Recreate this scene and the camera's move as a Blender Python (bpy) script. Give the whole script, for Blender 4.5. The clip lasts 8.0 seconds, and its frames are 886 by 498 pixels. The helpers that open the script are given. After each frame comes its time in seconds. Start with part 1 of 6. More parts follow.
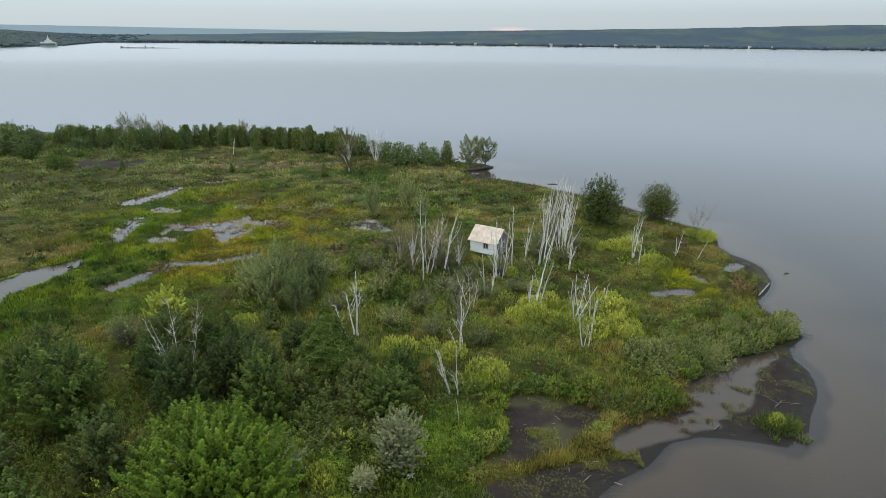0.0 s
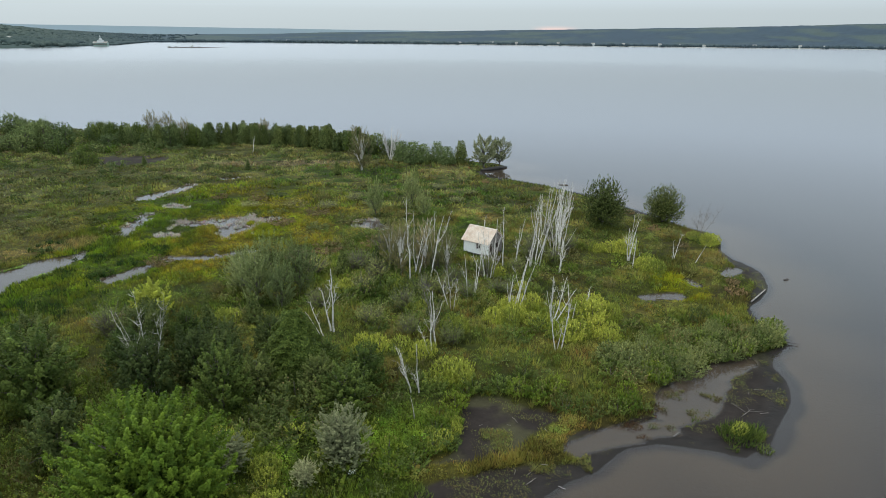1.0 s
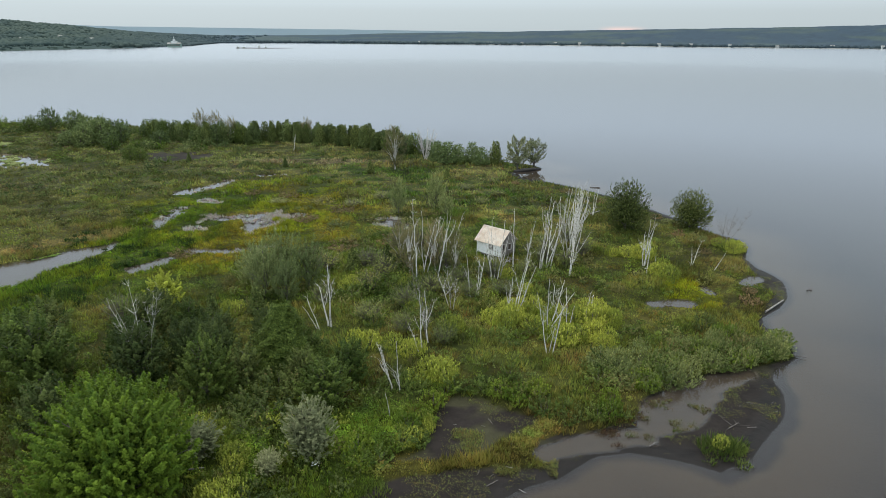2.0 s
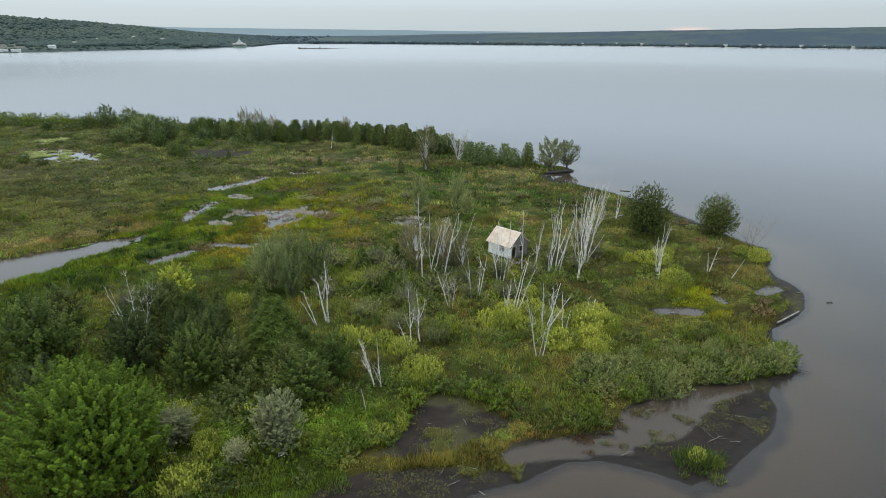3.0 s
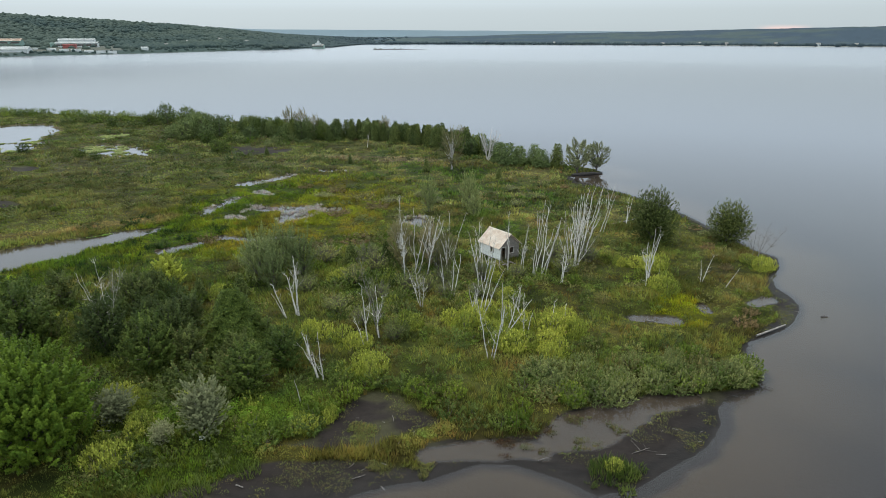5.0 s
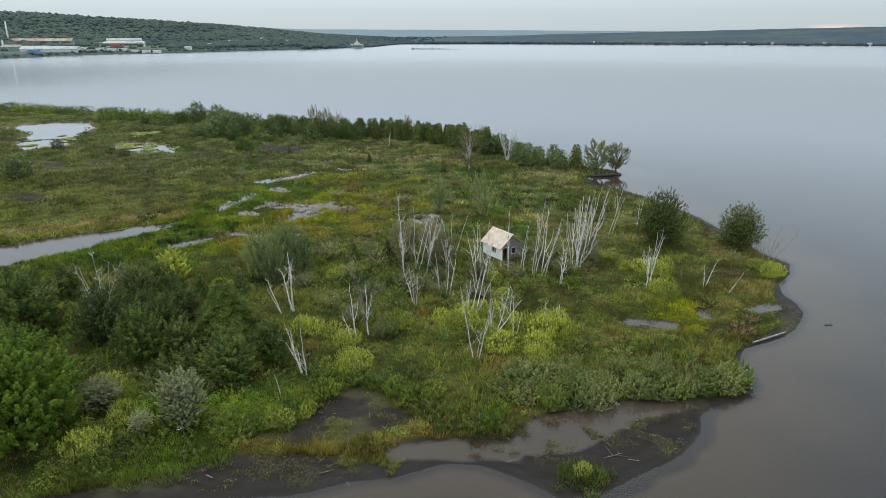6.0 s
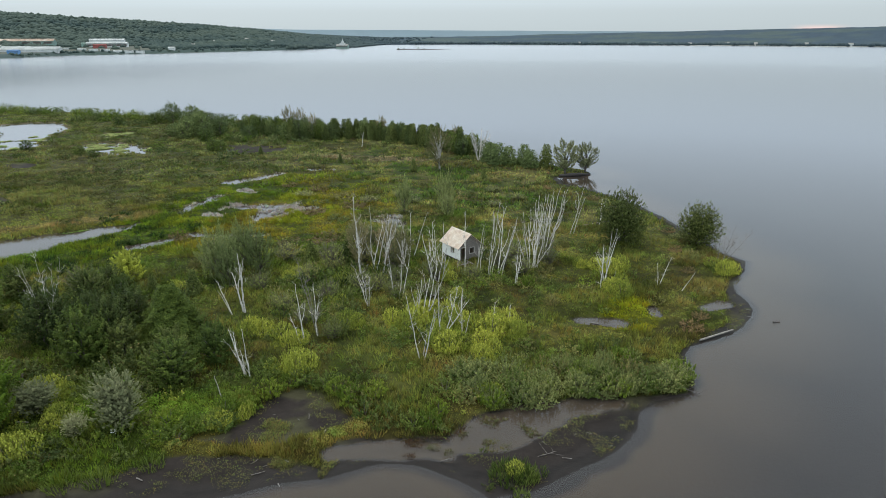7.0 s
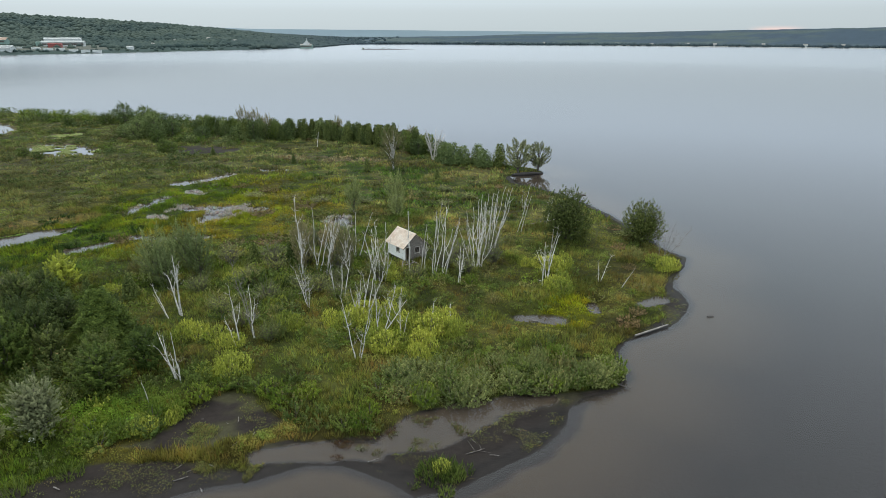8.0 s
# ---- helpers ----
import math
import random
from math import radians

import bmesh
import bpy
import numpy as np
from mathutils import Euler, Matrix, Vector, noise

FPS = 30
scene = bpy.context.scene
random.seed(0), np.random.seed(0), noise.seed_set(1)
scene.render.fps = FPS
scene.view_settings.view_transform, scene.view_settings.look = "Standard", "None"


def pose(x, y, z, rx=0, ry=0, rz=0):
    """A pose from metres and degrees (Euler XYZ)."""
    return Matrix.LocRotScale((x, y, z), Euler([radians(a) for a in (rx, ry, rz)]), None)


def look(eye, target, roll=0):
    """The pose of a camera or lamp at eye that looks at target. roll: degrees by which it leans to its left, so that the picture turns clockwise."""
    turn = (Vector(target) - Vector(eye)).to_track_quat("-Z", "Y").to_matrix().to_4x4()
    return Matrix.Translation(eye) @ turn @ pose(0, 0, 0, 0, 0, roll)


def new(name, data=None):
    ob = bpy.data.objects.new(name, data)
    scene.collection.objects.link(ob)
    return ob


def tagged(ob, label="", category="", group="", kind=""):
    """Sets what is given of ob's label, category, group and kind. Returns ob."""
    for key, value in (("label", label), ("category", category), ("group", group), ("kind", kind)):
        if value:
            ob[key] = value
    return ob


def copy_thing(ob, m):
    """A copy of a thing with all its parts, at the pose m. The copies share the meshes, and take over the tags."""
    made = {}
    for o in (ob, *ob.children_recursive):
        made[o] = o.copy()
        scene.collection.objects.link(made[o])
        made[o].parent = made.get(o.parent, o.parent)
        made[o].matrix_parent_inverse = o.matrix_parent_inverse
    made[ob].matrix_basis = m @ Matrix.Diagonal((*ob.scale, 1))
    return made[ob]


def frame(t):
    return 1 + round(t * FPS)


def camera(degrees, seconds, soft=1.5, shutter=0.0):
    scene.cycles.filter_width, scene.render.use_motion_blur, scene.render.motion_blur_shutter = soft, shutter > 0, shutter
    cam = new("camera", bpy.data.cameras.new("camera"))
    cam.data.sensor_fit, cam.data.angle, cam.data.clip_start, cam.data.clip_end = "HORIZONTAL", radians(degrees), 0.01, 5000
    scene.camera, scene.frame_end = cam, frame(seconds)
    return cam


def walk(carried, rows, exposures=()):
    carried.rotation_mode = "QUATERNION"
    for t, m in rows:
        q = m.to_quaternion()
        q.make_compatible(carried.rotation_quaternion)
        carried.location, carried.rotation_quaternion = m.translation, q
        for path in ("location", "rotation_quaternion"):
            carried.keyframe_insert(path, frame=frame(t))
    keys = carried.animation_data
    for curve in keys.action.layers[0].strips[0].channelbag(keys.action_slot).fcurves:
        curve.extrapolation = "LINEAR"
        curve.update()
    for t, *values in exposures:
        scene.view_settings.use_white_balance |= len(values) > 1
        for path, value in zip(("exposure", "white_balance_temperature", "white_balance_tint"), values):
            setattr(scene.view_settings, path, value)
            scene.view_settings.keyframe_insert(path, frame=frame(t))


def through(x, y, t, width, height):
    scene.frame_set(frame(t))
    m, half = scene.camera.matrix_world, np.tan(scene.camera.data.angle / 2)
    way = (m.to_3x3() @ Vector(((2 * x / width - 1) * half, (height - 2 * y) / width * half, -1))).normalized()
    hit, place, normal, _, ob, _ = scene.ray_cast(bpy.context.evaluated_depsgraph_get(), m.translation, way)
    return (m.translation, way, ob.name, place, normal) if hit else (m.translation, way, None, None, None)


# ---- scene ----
cam = camera(67.8, 8.0, 0.85)
PATH = [
    (0, (0.16, -0.737, 35.588), (0.134, 1.164, 34.968), 0.6),
    (0.5, (4.018, -0.78, 35.731), (3.937, 1.119, 35.109), 0.6),
    (1, (7.886, -0.599, 35.733), (7.74, 1.296, 35.11), 0.5),
    (1.5, (11.735, -0.391, 35.763), (11.506, 1.495, 35.14), 0.4),
    (3, (22.719, 1.363, 35.772), (22.232, 3.201, 35.15), 0.3),
    (3.5, (26.204, 2.208, 35.825), (25.666, 4.031, 35.202), 0.2),
    (4, (29.627, 3.094, 35.886), (29.046, 4.904, 35.262), 0.1),
    (4.5, (32.823, 4.052, 35.85), (32.196, 5.846, 35.228), 0.0),
    (6, (40.988, 7.179, 35.761), (40.188, 8.904, 35.139), -0.1),
    (6.5, (43.277, 8.167, 35.777), (42.48, 9.893, 35.156), -0.1),
    (7, (45.478, 9.17, 35.72), (44.709, 10.909, 35.099), -0.1),
    (7.5, (47.361, 9.949, 35.629), (46.639, 11.708, 35.01), 0.1),
    (8, (49.032, 10.615, 35.663), (48.35, 12.39, 35.042), 0.1),
]
walk(cam, [(t, look(eye, target, roll)) for t, eye, target, roll in PATH])

# ---- world, sun, exposure ----
world = bpy.data.worlds.new("overcast")
scene.world = world
world.use_nodes = True
wt = world.node_tree
wt.nodes.clear()
w_out = wt.nodes.new("ShaderNodeOutputWorld")
w_bg = wt.nodes.new("ShaderNodeBackground")
w_sky = wt.nodes.new("ShaderNodeTexSky")
w_sky.sky_type = "NISHITA"
w_sky.sun_disc = False
w_sky.sun_elevation, w_sky.sun_rotation = radians(66), radians(-50)
w_sky.air_density, w_sky.dust_density = 1.0, 2.0
w_hs = wt.nodes.new("ShaderNodeHueSaturation")
w_hs.inputs["Saturation"].default_value = 0.35
w_tc = wt.nodes.new("ShaderNodeTexCoord")
w_sep = wt.nodes.new("ShaderNodeSeparateXYZ")
w_ramp = wt.nodes.new("ShaderNodeValToRGB")
w_ramp.color_ramp.elements[0].position, w_ramp.color_ramp.elements[0].color = 0.0, (5.85, 6.75, 7.1, 1)
w_ramp.color_ramp.elements[1].position, w_ramp.color_ramp.elements[1].color = 1.0, (16.5, 18.4, 18.8, 1)
for w_at, w_col in ((0.03, (6.0, 6.95, 7.35)), (0.065, (7.6, 9.0, 10.0)), (0.13, (11.4, 13.7, 16.0)), (0.3, (12.8, 15.3, 17.2))):
    w_ramp.color_ramp.elements.new(w_at).color = (*w_col, 1)
w_mix = wt.nodes.new("ShaderNodeMix")
w_mix.data_type = "RGBA"
w_mix.inputs["Factor"].default_value = 0.85
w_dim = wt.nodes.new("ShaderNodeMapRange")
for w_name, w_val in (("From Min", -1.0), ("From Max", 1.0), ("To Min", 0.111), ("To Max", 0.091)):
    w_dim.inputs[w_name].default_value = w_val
wt.links.new(w_sky.outputs[0], w_hs.inputs["Color"])
wt.links.new(w_tc.outputs["Generated"], w_sep.inputs[0])
wt.links.new(w_sep.outputs["Z"], w_ramp.inputs[0])
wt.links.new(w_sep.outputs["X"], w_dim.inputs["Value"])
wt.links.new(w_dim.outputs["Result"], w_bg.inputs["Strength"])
wt.links.new(w_hs.outputs[0], w_mix.inputs["A"])
wt.links.new(w_ramp.outputs[0], w_mix.inputs["B"])
w_dot = wt.nodes.new("ShaderNodeVectorMath")
w_dot.operation = "DOT_PRODUCT"
w_dot.inputs[1].default_value = (math.cos(radians(4.6)), -math.sin(radians(4.6)), 0)
w_side = wt.nodes.new("ShaderNodeMapRange")
w_low = wt.nodes.new("ShaderNodeMapRange")
w_abs = wt.nodes.new("ShaderNodeMath")
w_abs.operation = "ABSOLUTE"
for w_node, w_from, w_to in ((w_side, 0.005, 0.04), (w_low, 0.005, 0.012)):
    w_node.interpolation_type = "SMOOTHSTEP"
    for w_name, w_val in (("From Min", w_from), ("From Max", w_to), ("To Min", 1.0), ("To Max", 0.0)):
        w_node.inputs[w_name].default_value = w_val
w_break = wt.nodes.new("ShaderNodeMath")
w_break.operation = "MULTIPLY"
w_warm = wt.nodes.new("ShaderNodeMix")
w_warm.data_type = "RGBA"
w_warm.inputs["B"].default_value = (9.3, 7.2, 6.8, 1)
wt.links.new(w_tc.outputs["Generated"], w_dot.inputs[0])
wt.links.new(w_dot.outputs["Value"], w_abs.inputs[0])
wt.links.new(w_abs.outputs[0], w_side.inputs["Value"])
wt.links.new(w_sep.outputs["Z"], w_low.inputs["Value"])
wt.links.new(w_side.outputs[0], w_break.inputs[0])
wt.links.new(w_low.outputs[0], w_break.inputs[1])
wt.links.new(w_break.outputs[0], w_warm.inputs["Factor"])
wt.links.new(w_mix.outputs["Result"], w_warm.inputs["A"])
wt.links.new(w_warm.outputs["Result"], w_bg.inputs["Color"])
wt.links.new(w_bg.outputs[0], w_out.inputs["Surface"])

sun_data = bpy.data.lights.new("sun", "SUN")
sun_data.energy, sun_data.angle, sun_data.color = 2.0, radians(30), (1.0, 0.96, 0.9)
sun = new("sun", sun_data)
sun.matrix_world = look((10, 60, 80), (10 + 27, 60 - 22, 0))
scene.view_settings.exposure = 0.0

# ---- numeric helpers: lattice noise, distances, meshes from arrays ----
rng = np.random.default_rng(7)


def lattice(ix, iy, seed):
    h = (ix.astype(np.int64) * 374761393 + iy.astype(np.int64) * 668265263 + seed * 974711) & 0xFFFFFFFF
    h = ((h ^ (h >> 13)) * 1274126177) & 0xFFFFFFFF
    return ((h ^ (h >> 16)) & 0xFFFF) / 65535.0


def vnoise(x, y, seed):
    fx, fy = np.floor(x), np.floor(y)
    tx, ty = x - fx, y - fy
    tx, ty = tx * tx * (3 - 2 * tx), ty * ty * (3 - 2 * ty)
    a, b = lattice(fx, fy, seed), lattice(fx + 1, fy, seed)
    c, d = lattice(fx, fy + 1, seed), lattice(fx + 1, fy + 1, seed)
    return (a * (1 - tx) + b * tx) * (1 - ty) + (c * (1 - tx) + d * tx) * ty


def fbm(x, y, size, seed, octaves=3):
    total, amp, norm = 0.0, 1.0, 0.0
    for k in range(octaves):
        total = total + amp * vnoise(x / size * 2 ** k, y / size * 2 ** k, seed + 17 * k)
        norm += amp
        amp *= 0.5
    return total / norm


def smooth(a, b, v):
    t = np.clip((v - a) / (b - a), 0, 1)
    return t * t * (3 - 2 * t)


def dist_line(pts, x, y, closed=False):
    """Distance to a polyline and the share of its length at the nearest point."""
    pts = np.array(pts, float)
    ends = np.roll(pts, -1, 0) if closed else pts[1:]
    starts = pts if closed else pts[:-1]
    best, share = np.full(x.shape, 1e9), np.zeros(x.shape)
    for k, (a, b) in enumerate(zip(starts, ends)):
        d = b - a
        s = np.clip(((x - a[0]) * d[0] + (y - a[1]) * d[1]) / max(d @ d, 1e-9), 0, 1)
        r = np.hypot(x - a[0] - s * d[0], y - a[1] - s * d[1])
        near = r < best
        best, share = np.where(near, r, best), np.where(near, (k + s) / len(starts), share)
    return best, share


def inside(pts, x, y):
    pts = np.array(pts, float)
    odd = np.zeros(x.shape, bool)
    for a, b in zip(pts, np.roll(pts, -1, 0)):
        if a[1] != b[1]:
            odd ^= ((a[1] > y) != (b[1] > y)) & (x < (b[0] - a[0]) * (y - a[1]) / (b[1] - a[1]) + a[0])
    return odd


def poly_sdf(pts, x, y):
    """Signed distance to a closed outline, positive inside."""
    d, _ = dist_line(pts, x, y, True)
    return np.where(inside(pts, x, y), d, -d)


def array_mesh(name, v, f, tint=None, wet=None, smoothed=False):
    v, f = np.asarray(v, np.float32), np.asarray(f, np.int32)
    me = bpy.data.meshes.new(name)
    me.vertices.add(len(v))
    me.vertices.foreach_set("co", v.ravel())
    me.loops.add(f.size)
    me.loops.foreach_set("vertex_index", f.ravel())
    me.polygons.add(len(f))
    me.polygons.foreach_set("loop_start", np.arange(0, f.size, f.shape[1], dtype=np.int32))
    if smoothed:
        me.polygons.foreach_set("use_smooth", np.ones(len(f), bool))
    me.update(calc_edges=True)
    if tint is not None:
        rgba = np.ones((len(v), 4), np.float32)
        rgba[:, :3] = tint
        me.attributes.new("tint", "FLOAT_COLOR", "POINT").data.foreach_set("color", rgba.ravel())
    if wet is not None:
        me.attributes.new("wet", "FLOAT", "POINT").data.foreach_set("value", np.asarray(wet, np.float32))
    return me


def tube(path, radii, sides=6):
    """Vertices and quads of a tapered, closed tube along a path."""
    path = [Vector(p) for p in path]
    verts, faces = [], []
    for k, p in enumerate(path):
        d = (path[min(k + 1, len(path) - 1)] - path[max(k - 1, 0)]).normalized()
        u = d.orthogonal().normalized()
        w = d.cross(u)
        for s in range(sides):
            a = 2 * math.pi * s / sides
            verts.append(p + (u * math.cos(a) + w * math.sin(a)) * radii[k])
    for k in range(len(path) - 1):
        for s in range(sides):
            a, b = k * sides + s, k * sides + (s + 1) % sides
            faces.append((a, b, b + sides, a + sides))
    top = (len(path) - 1) * sides
    for s in range(1, sides - 2, 2):
        faces.append((top, top + s, top + s + 1, top + s + 2))
    return verts, faces


def join(pieces):
    verts, faces = [], []
    for v, f in pieces:
        n = len(verts)
        verts.extend(v)
        faces.extend(tuple(i + n for i in q) for q in f)
    return verts, faces


def boxes(rows):
    """One bmesh of boxes, each (x0, x1, y0, y1, z0, z1), with slightly eased edges left sharp."""
    bm = bmesh.new()
    for x0, x1, y0, y1, z0, z1 in rows:
        vs = [bm.verts.new((x, y, z)) for x in (x0, x1) for y in (y0, y1) for z in (z0, z1)]
        for q in ((0, 1, 3, 2), (4, 6, 7, 5), (0, 4, 5, 1), (2, 3, 7, 6), (0, 2, 6, 4), (1, 5, 7, 3)):
            bm.faces.new([vs[i] for i in q])
    return bm


def thing(name, m, label, category, group="", kind=""):
    ob = new(name)
    ob.empty_display_size = 0.2
    ob.matrix_basis = m
    return tagged(ob, label, category, group, kind)


def part(name, data, material, parent, label=""):
    """A bmesh or mesh as one object under a thing or a part."""
    if isinstance(data, bmesh.types.BMesh):
        me = bpy.data.meshes.new(name)
        data.to_mesh(me)
        data.free()
        data = me
    if not data.materials:
        data.materials.append(material)
    ob = new(name, data)
    ob.parent = parent
    return tagged(ob, label)


def solo(name, data, material, label, category, group="", kind=""):
    if isinstance(data, bmesh.types.BMesh):
        me = bpy.data.meshes.new(name)
        data.to_mesh(me)
        data.free()
        data = me
    if not data.materials:
        data.materials.append(material)
    return tagged(new(name, data), label, category, group, kind)


# ---- materials ----
def shader(name):
    mat = bpy.data.materials.new(name)
    mat.use_nodes = True
    nt = mat.node_tree
    return mat, nt, nt.nodes["Principled BSDF"]


def coords(nt, space="Object"):
    return nt.nodes.new("ShaderNodeTexCoord").outputs[space]


def noise_node(nt, vector, scale, detail=4.0, rough=0.6):
    n = nt.nodes.new("ShaderNodeTexNoise")
    n.inputs["Scale"].default_value, n.inputs["Detail"].default_value, n.inputs["Roughness"].default_value = scale, detail, rough
    nt.links.new(vector, n.inputs["Vector"])
    return n.outputs["Fac"]


def remap(nt, value, a, b, c, d):
    n = nt.nodes.new("ShaderNodeMapRange")
    for key, v in zip(("From Min", "From Max", "To Min", "To Max"), (a, b, c, d)):
        n.inputs[key].default_value = v
    nt.links.new(value, n.inputs["Value"])
    return n.outputs[0]


def math_node(nt, op, a, b):
    n = nt.nodes.new("ShaderNodeMath")
    n.operation = op
    for k, v in enumerate((a, b)):
        if isinstance(v, (int, float)):
            n.inputs[k].default_value = v
        else:
            nt.links.new(v, n.inputs[k])
    return n.outputs[0]


def blend(nt, fac, a, b, mode="MIX"):
    n = nt.nodes.new("ShaderNodeMix")
    n.data_type, n.blend_type = "RGBA", mode
    for key, v in (("Factor", fac), ("A", a), ("B", b)):
        if isinstance(v, (int, float)):
            n.inputs[key].default_value = v
        elif isinstance(v, tuple):
            n.inputs[key].default_value = (*v, 1)
        else:
            nt.links.new(v, n.inputs[key])
    return n.outputs["Result"]


def scale_colour(nt, colour, value):
    n = nt.nodes.new("ShaderNodeVectorMath")
    n.operation = "SCALE"
    nt.links.new(colour, n.inputs[0])
    nt.links.new(value, n.inputs["Scale"])
    return n.outputs[0]


def bump(nt, height, strength, distance, target):
    n = nt.nodes.new("ShaderNodeBump")
    n.inputs["Strength"].default_value, n.inputs["Distance"].default_value = strength, distance
    nt.links.new(height, n.inputs["Height"])
    nt.links.new(n.outputs[0], target)


def attribute(nt, name, out="Color"):
    n = nt.nodes.new("ShaderNodeAttribute")
    n.attribute_name = name
    return n.outputs[out]


def mat_ground():
    mat, nt, bs = shader("marsh_ground")
    p = coords(nt)
    fine, coarse = noise_node(nt, p, 2.2, 6, 0.7), noise_node(nt, p, 0.28, 4, 0.6)
    k = math_node(nt, "MULTIPLY", remap(nt, fine, 0.3, 0.7, 0.6, 1.45), remap(nt, coarse, 0.3, 0.7, 0.8, 1.2))
    wet = attribute(nt, "wet", "Fac")
    dry = scale_colour(nt, attribute(nt, "tint"), k)
    calm = scale_colour(nt, attribute(nt, "tint"), remap(nt, fine, 0.3, 0.7, 0.88, 1.12))
    nt.links.new(blend(nt, wet, dry, calm), bs.inputs["Base Color"])
    nt.links.new(remap(nt, wet, 0.7, 1, 0.95, 0.55), bs.inputs["Roughness"])
    bs.inputs["Specular IOR Level"].default_value = 0.09
    bump(nt, fine, 0.6, 0.12, bs.inputs["Normal"])
    return mat


def mat_leaf(name, gain=1.0, through=0.25, rough=0.6):
    """Foliage: each leaf's own colour, varied from plant to plant, and some light passing through."""
    mat, nt, bs = shader(name)
    info = nt.nodes.new("ShaderNodeObjectInfo")
    tint = scale_colour(nt, attribute(nt, "tint"), remap(nt, info.outputs["Random"], 0, 1, 0.68 * gain, 1.32 * gain))
    warm = nt.nodes.new("ShaderNodeHueSaturation")
    nt.links.new(tint, warm.inputs["Color"])
    nt.links.new(remap(nt, info.outputs["Random"], 0, 1, 0.515, 0.485), warm.inputs["Hue"])
    tint = warm.outputs[0]
    nt.links.new(tint, bs.inputs["Base Color"])
    bs.inputs["Roughness"].default_value = rough
    bs.inputs["Specular IOR Level"].default_value = 0.1
    tr = nt.nodes.new("ShaderNodeBsdfTranslucent")
    nt.links.new(tint, tr.inputs["Color"])
    mx = nt.nodes.new("ShaderNodeMixShader")
    mx.inputs[0].default_value = through
    nt.links.new(bs.outputs[0], mx.inputs[1])
    nt.links.new(tr.outputs[0], mx.inputs[2])
    nt.links.new(mx.outputs[0], nt.nodes["Material Output"].inputs["Surface"])
    return mat


def mat_bark(name, light, dark, low=0.42, high=0.62):
    mat, nt, bs = shader(name)
    p = coords(nt)
    m = nt.nodes.new("ShaderNodeMapping")
    m.inputs["Scale"].default_value = (1, 1, 3.5)
    nt.links.new(p, m.inputs["Vector"])
    n = noise_node(nt, m.outputs[0], 2.2, 6, 0.7)
    info = nt.nodes.new("ShaderNodeObjectInfo")
    age = remap(nt, info.outputs["Random"], 0, 1, 0.74, 1.14)
    nt.links.new(scale_colour(nt, blend(nt, remap(nt, n, low, high, 1, 0), light, dark), age), bs.inputs["Base Color"])
    bs.inputs["Roughness"].default_value = 0.85
    bump(nt, n, 0.6, 0.03, bs.inputs["Normal"])
    return mat


def mat_paint(name, colour, under, scale=3.0, low=0.5, high=0.6, rough=0.7, stretch=(1, 1, 1), metal=0.0):
    """A weathered coat over what it covers, with streaks and fine grain."""
    mat, nt, bs = shader(name)
    p = coords(nt)
    m = nt.nodes.new("ShaderNodeMapping")
    m.inputs["Scale"].default_value = stretch
    nt.links.new(p, m.inputs["Vector"])
    n, g = noise_node(nt, m.outputs[0], scale, 6, 0.65), noise_node(nt, m.outputs[0], scale * 9, 3, 0.6)
    c = blend(nt, remap(nt, n, low, high, 0, 1), colour, under)
    nt.links.new(scale_colour(nt, c, remap(nt, g, 0.3, 0.7, 0.8, 1.15)), bs.inputs["Base Color"])
    bs.inputs["Roughness"].default_value, bs.inputs["Metallic"].default_value = rough, metal
    bump(nt, g, 0.3, 0.01, bs.inputs["Normal"])
    return mat


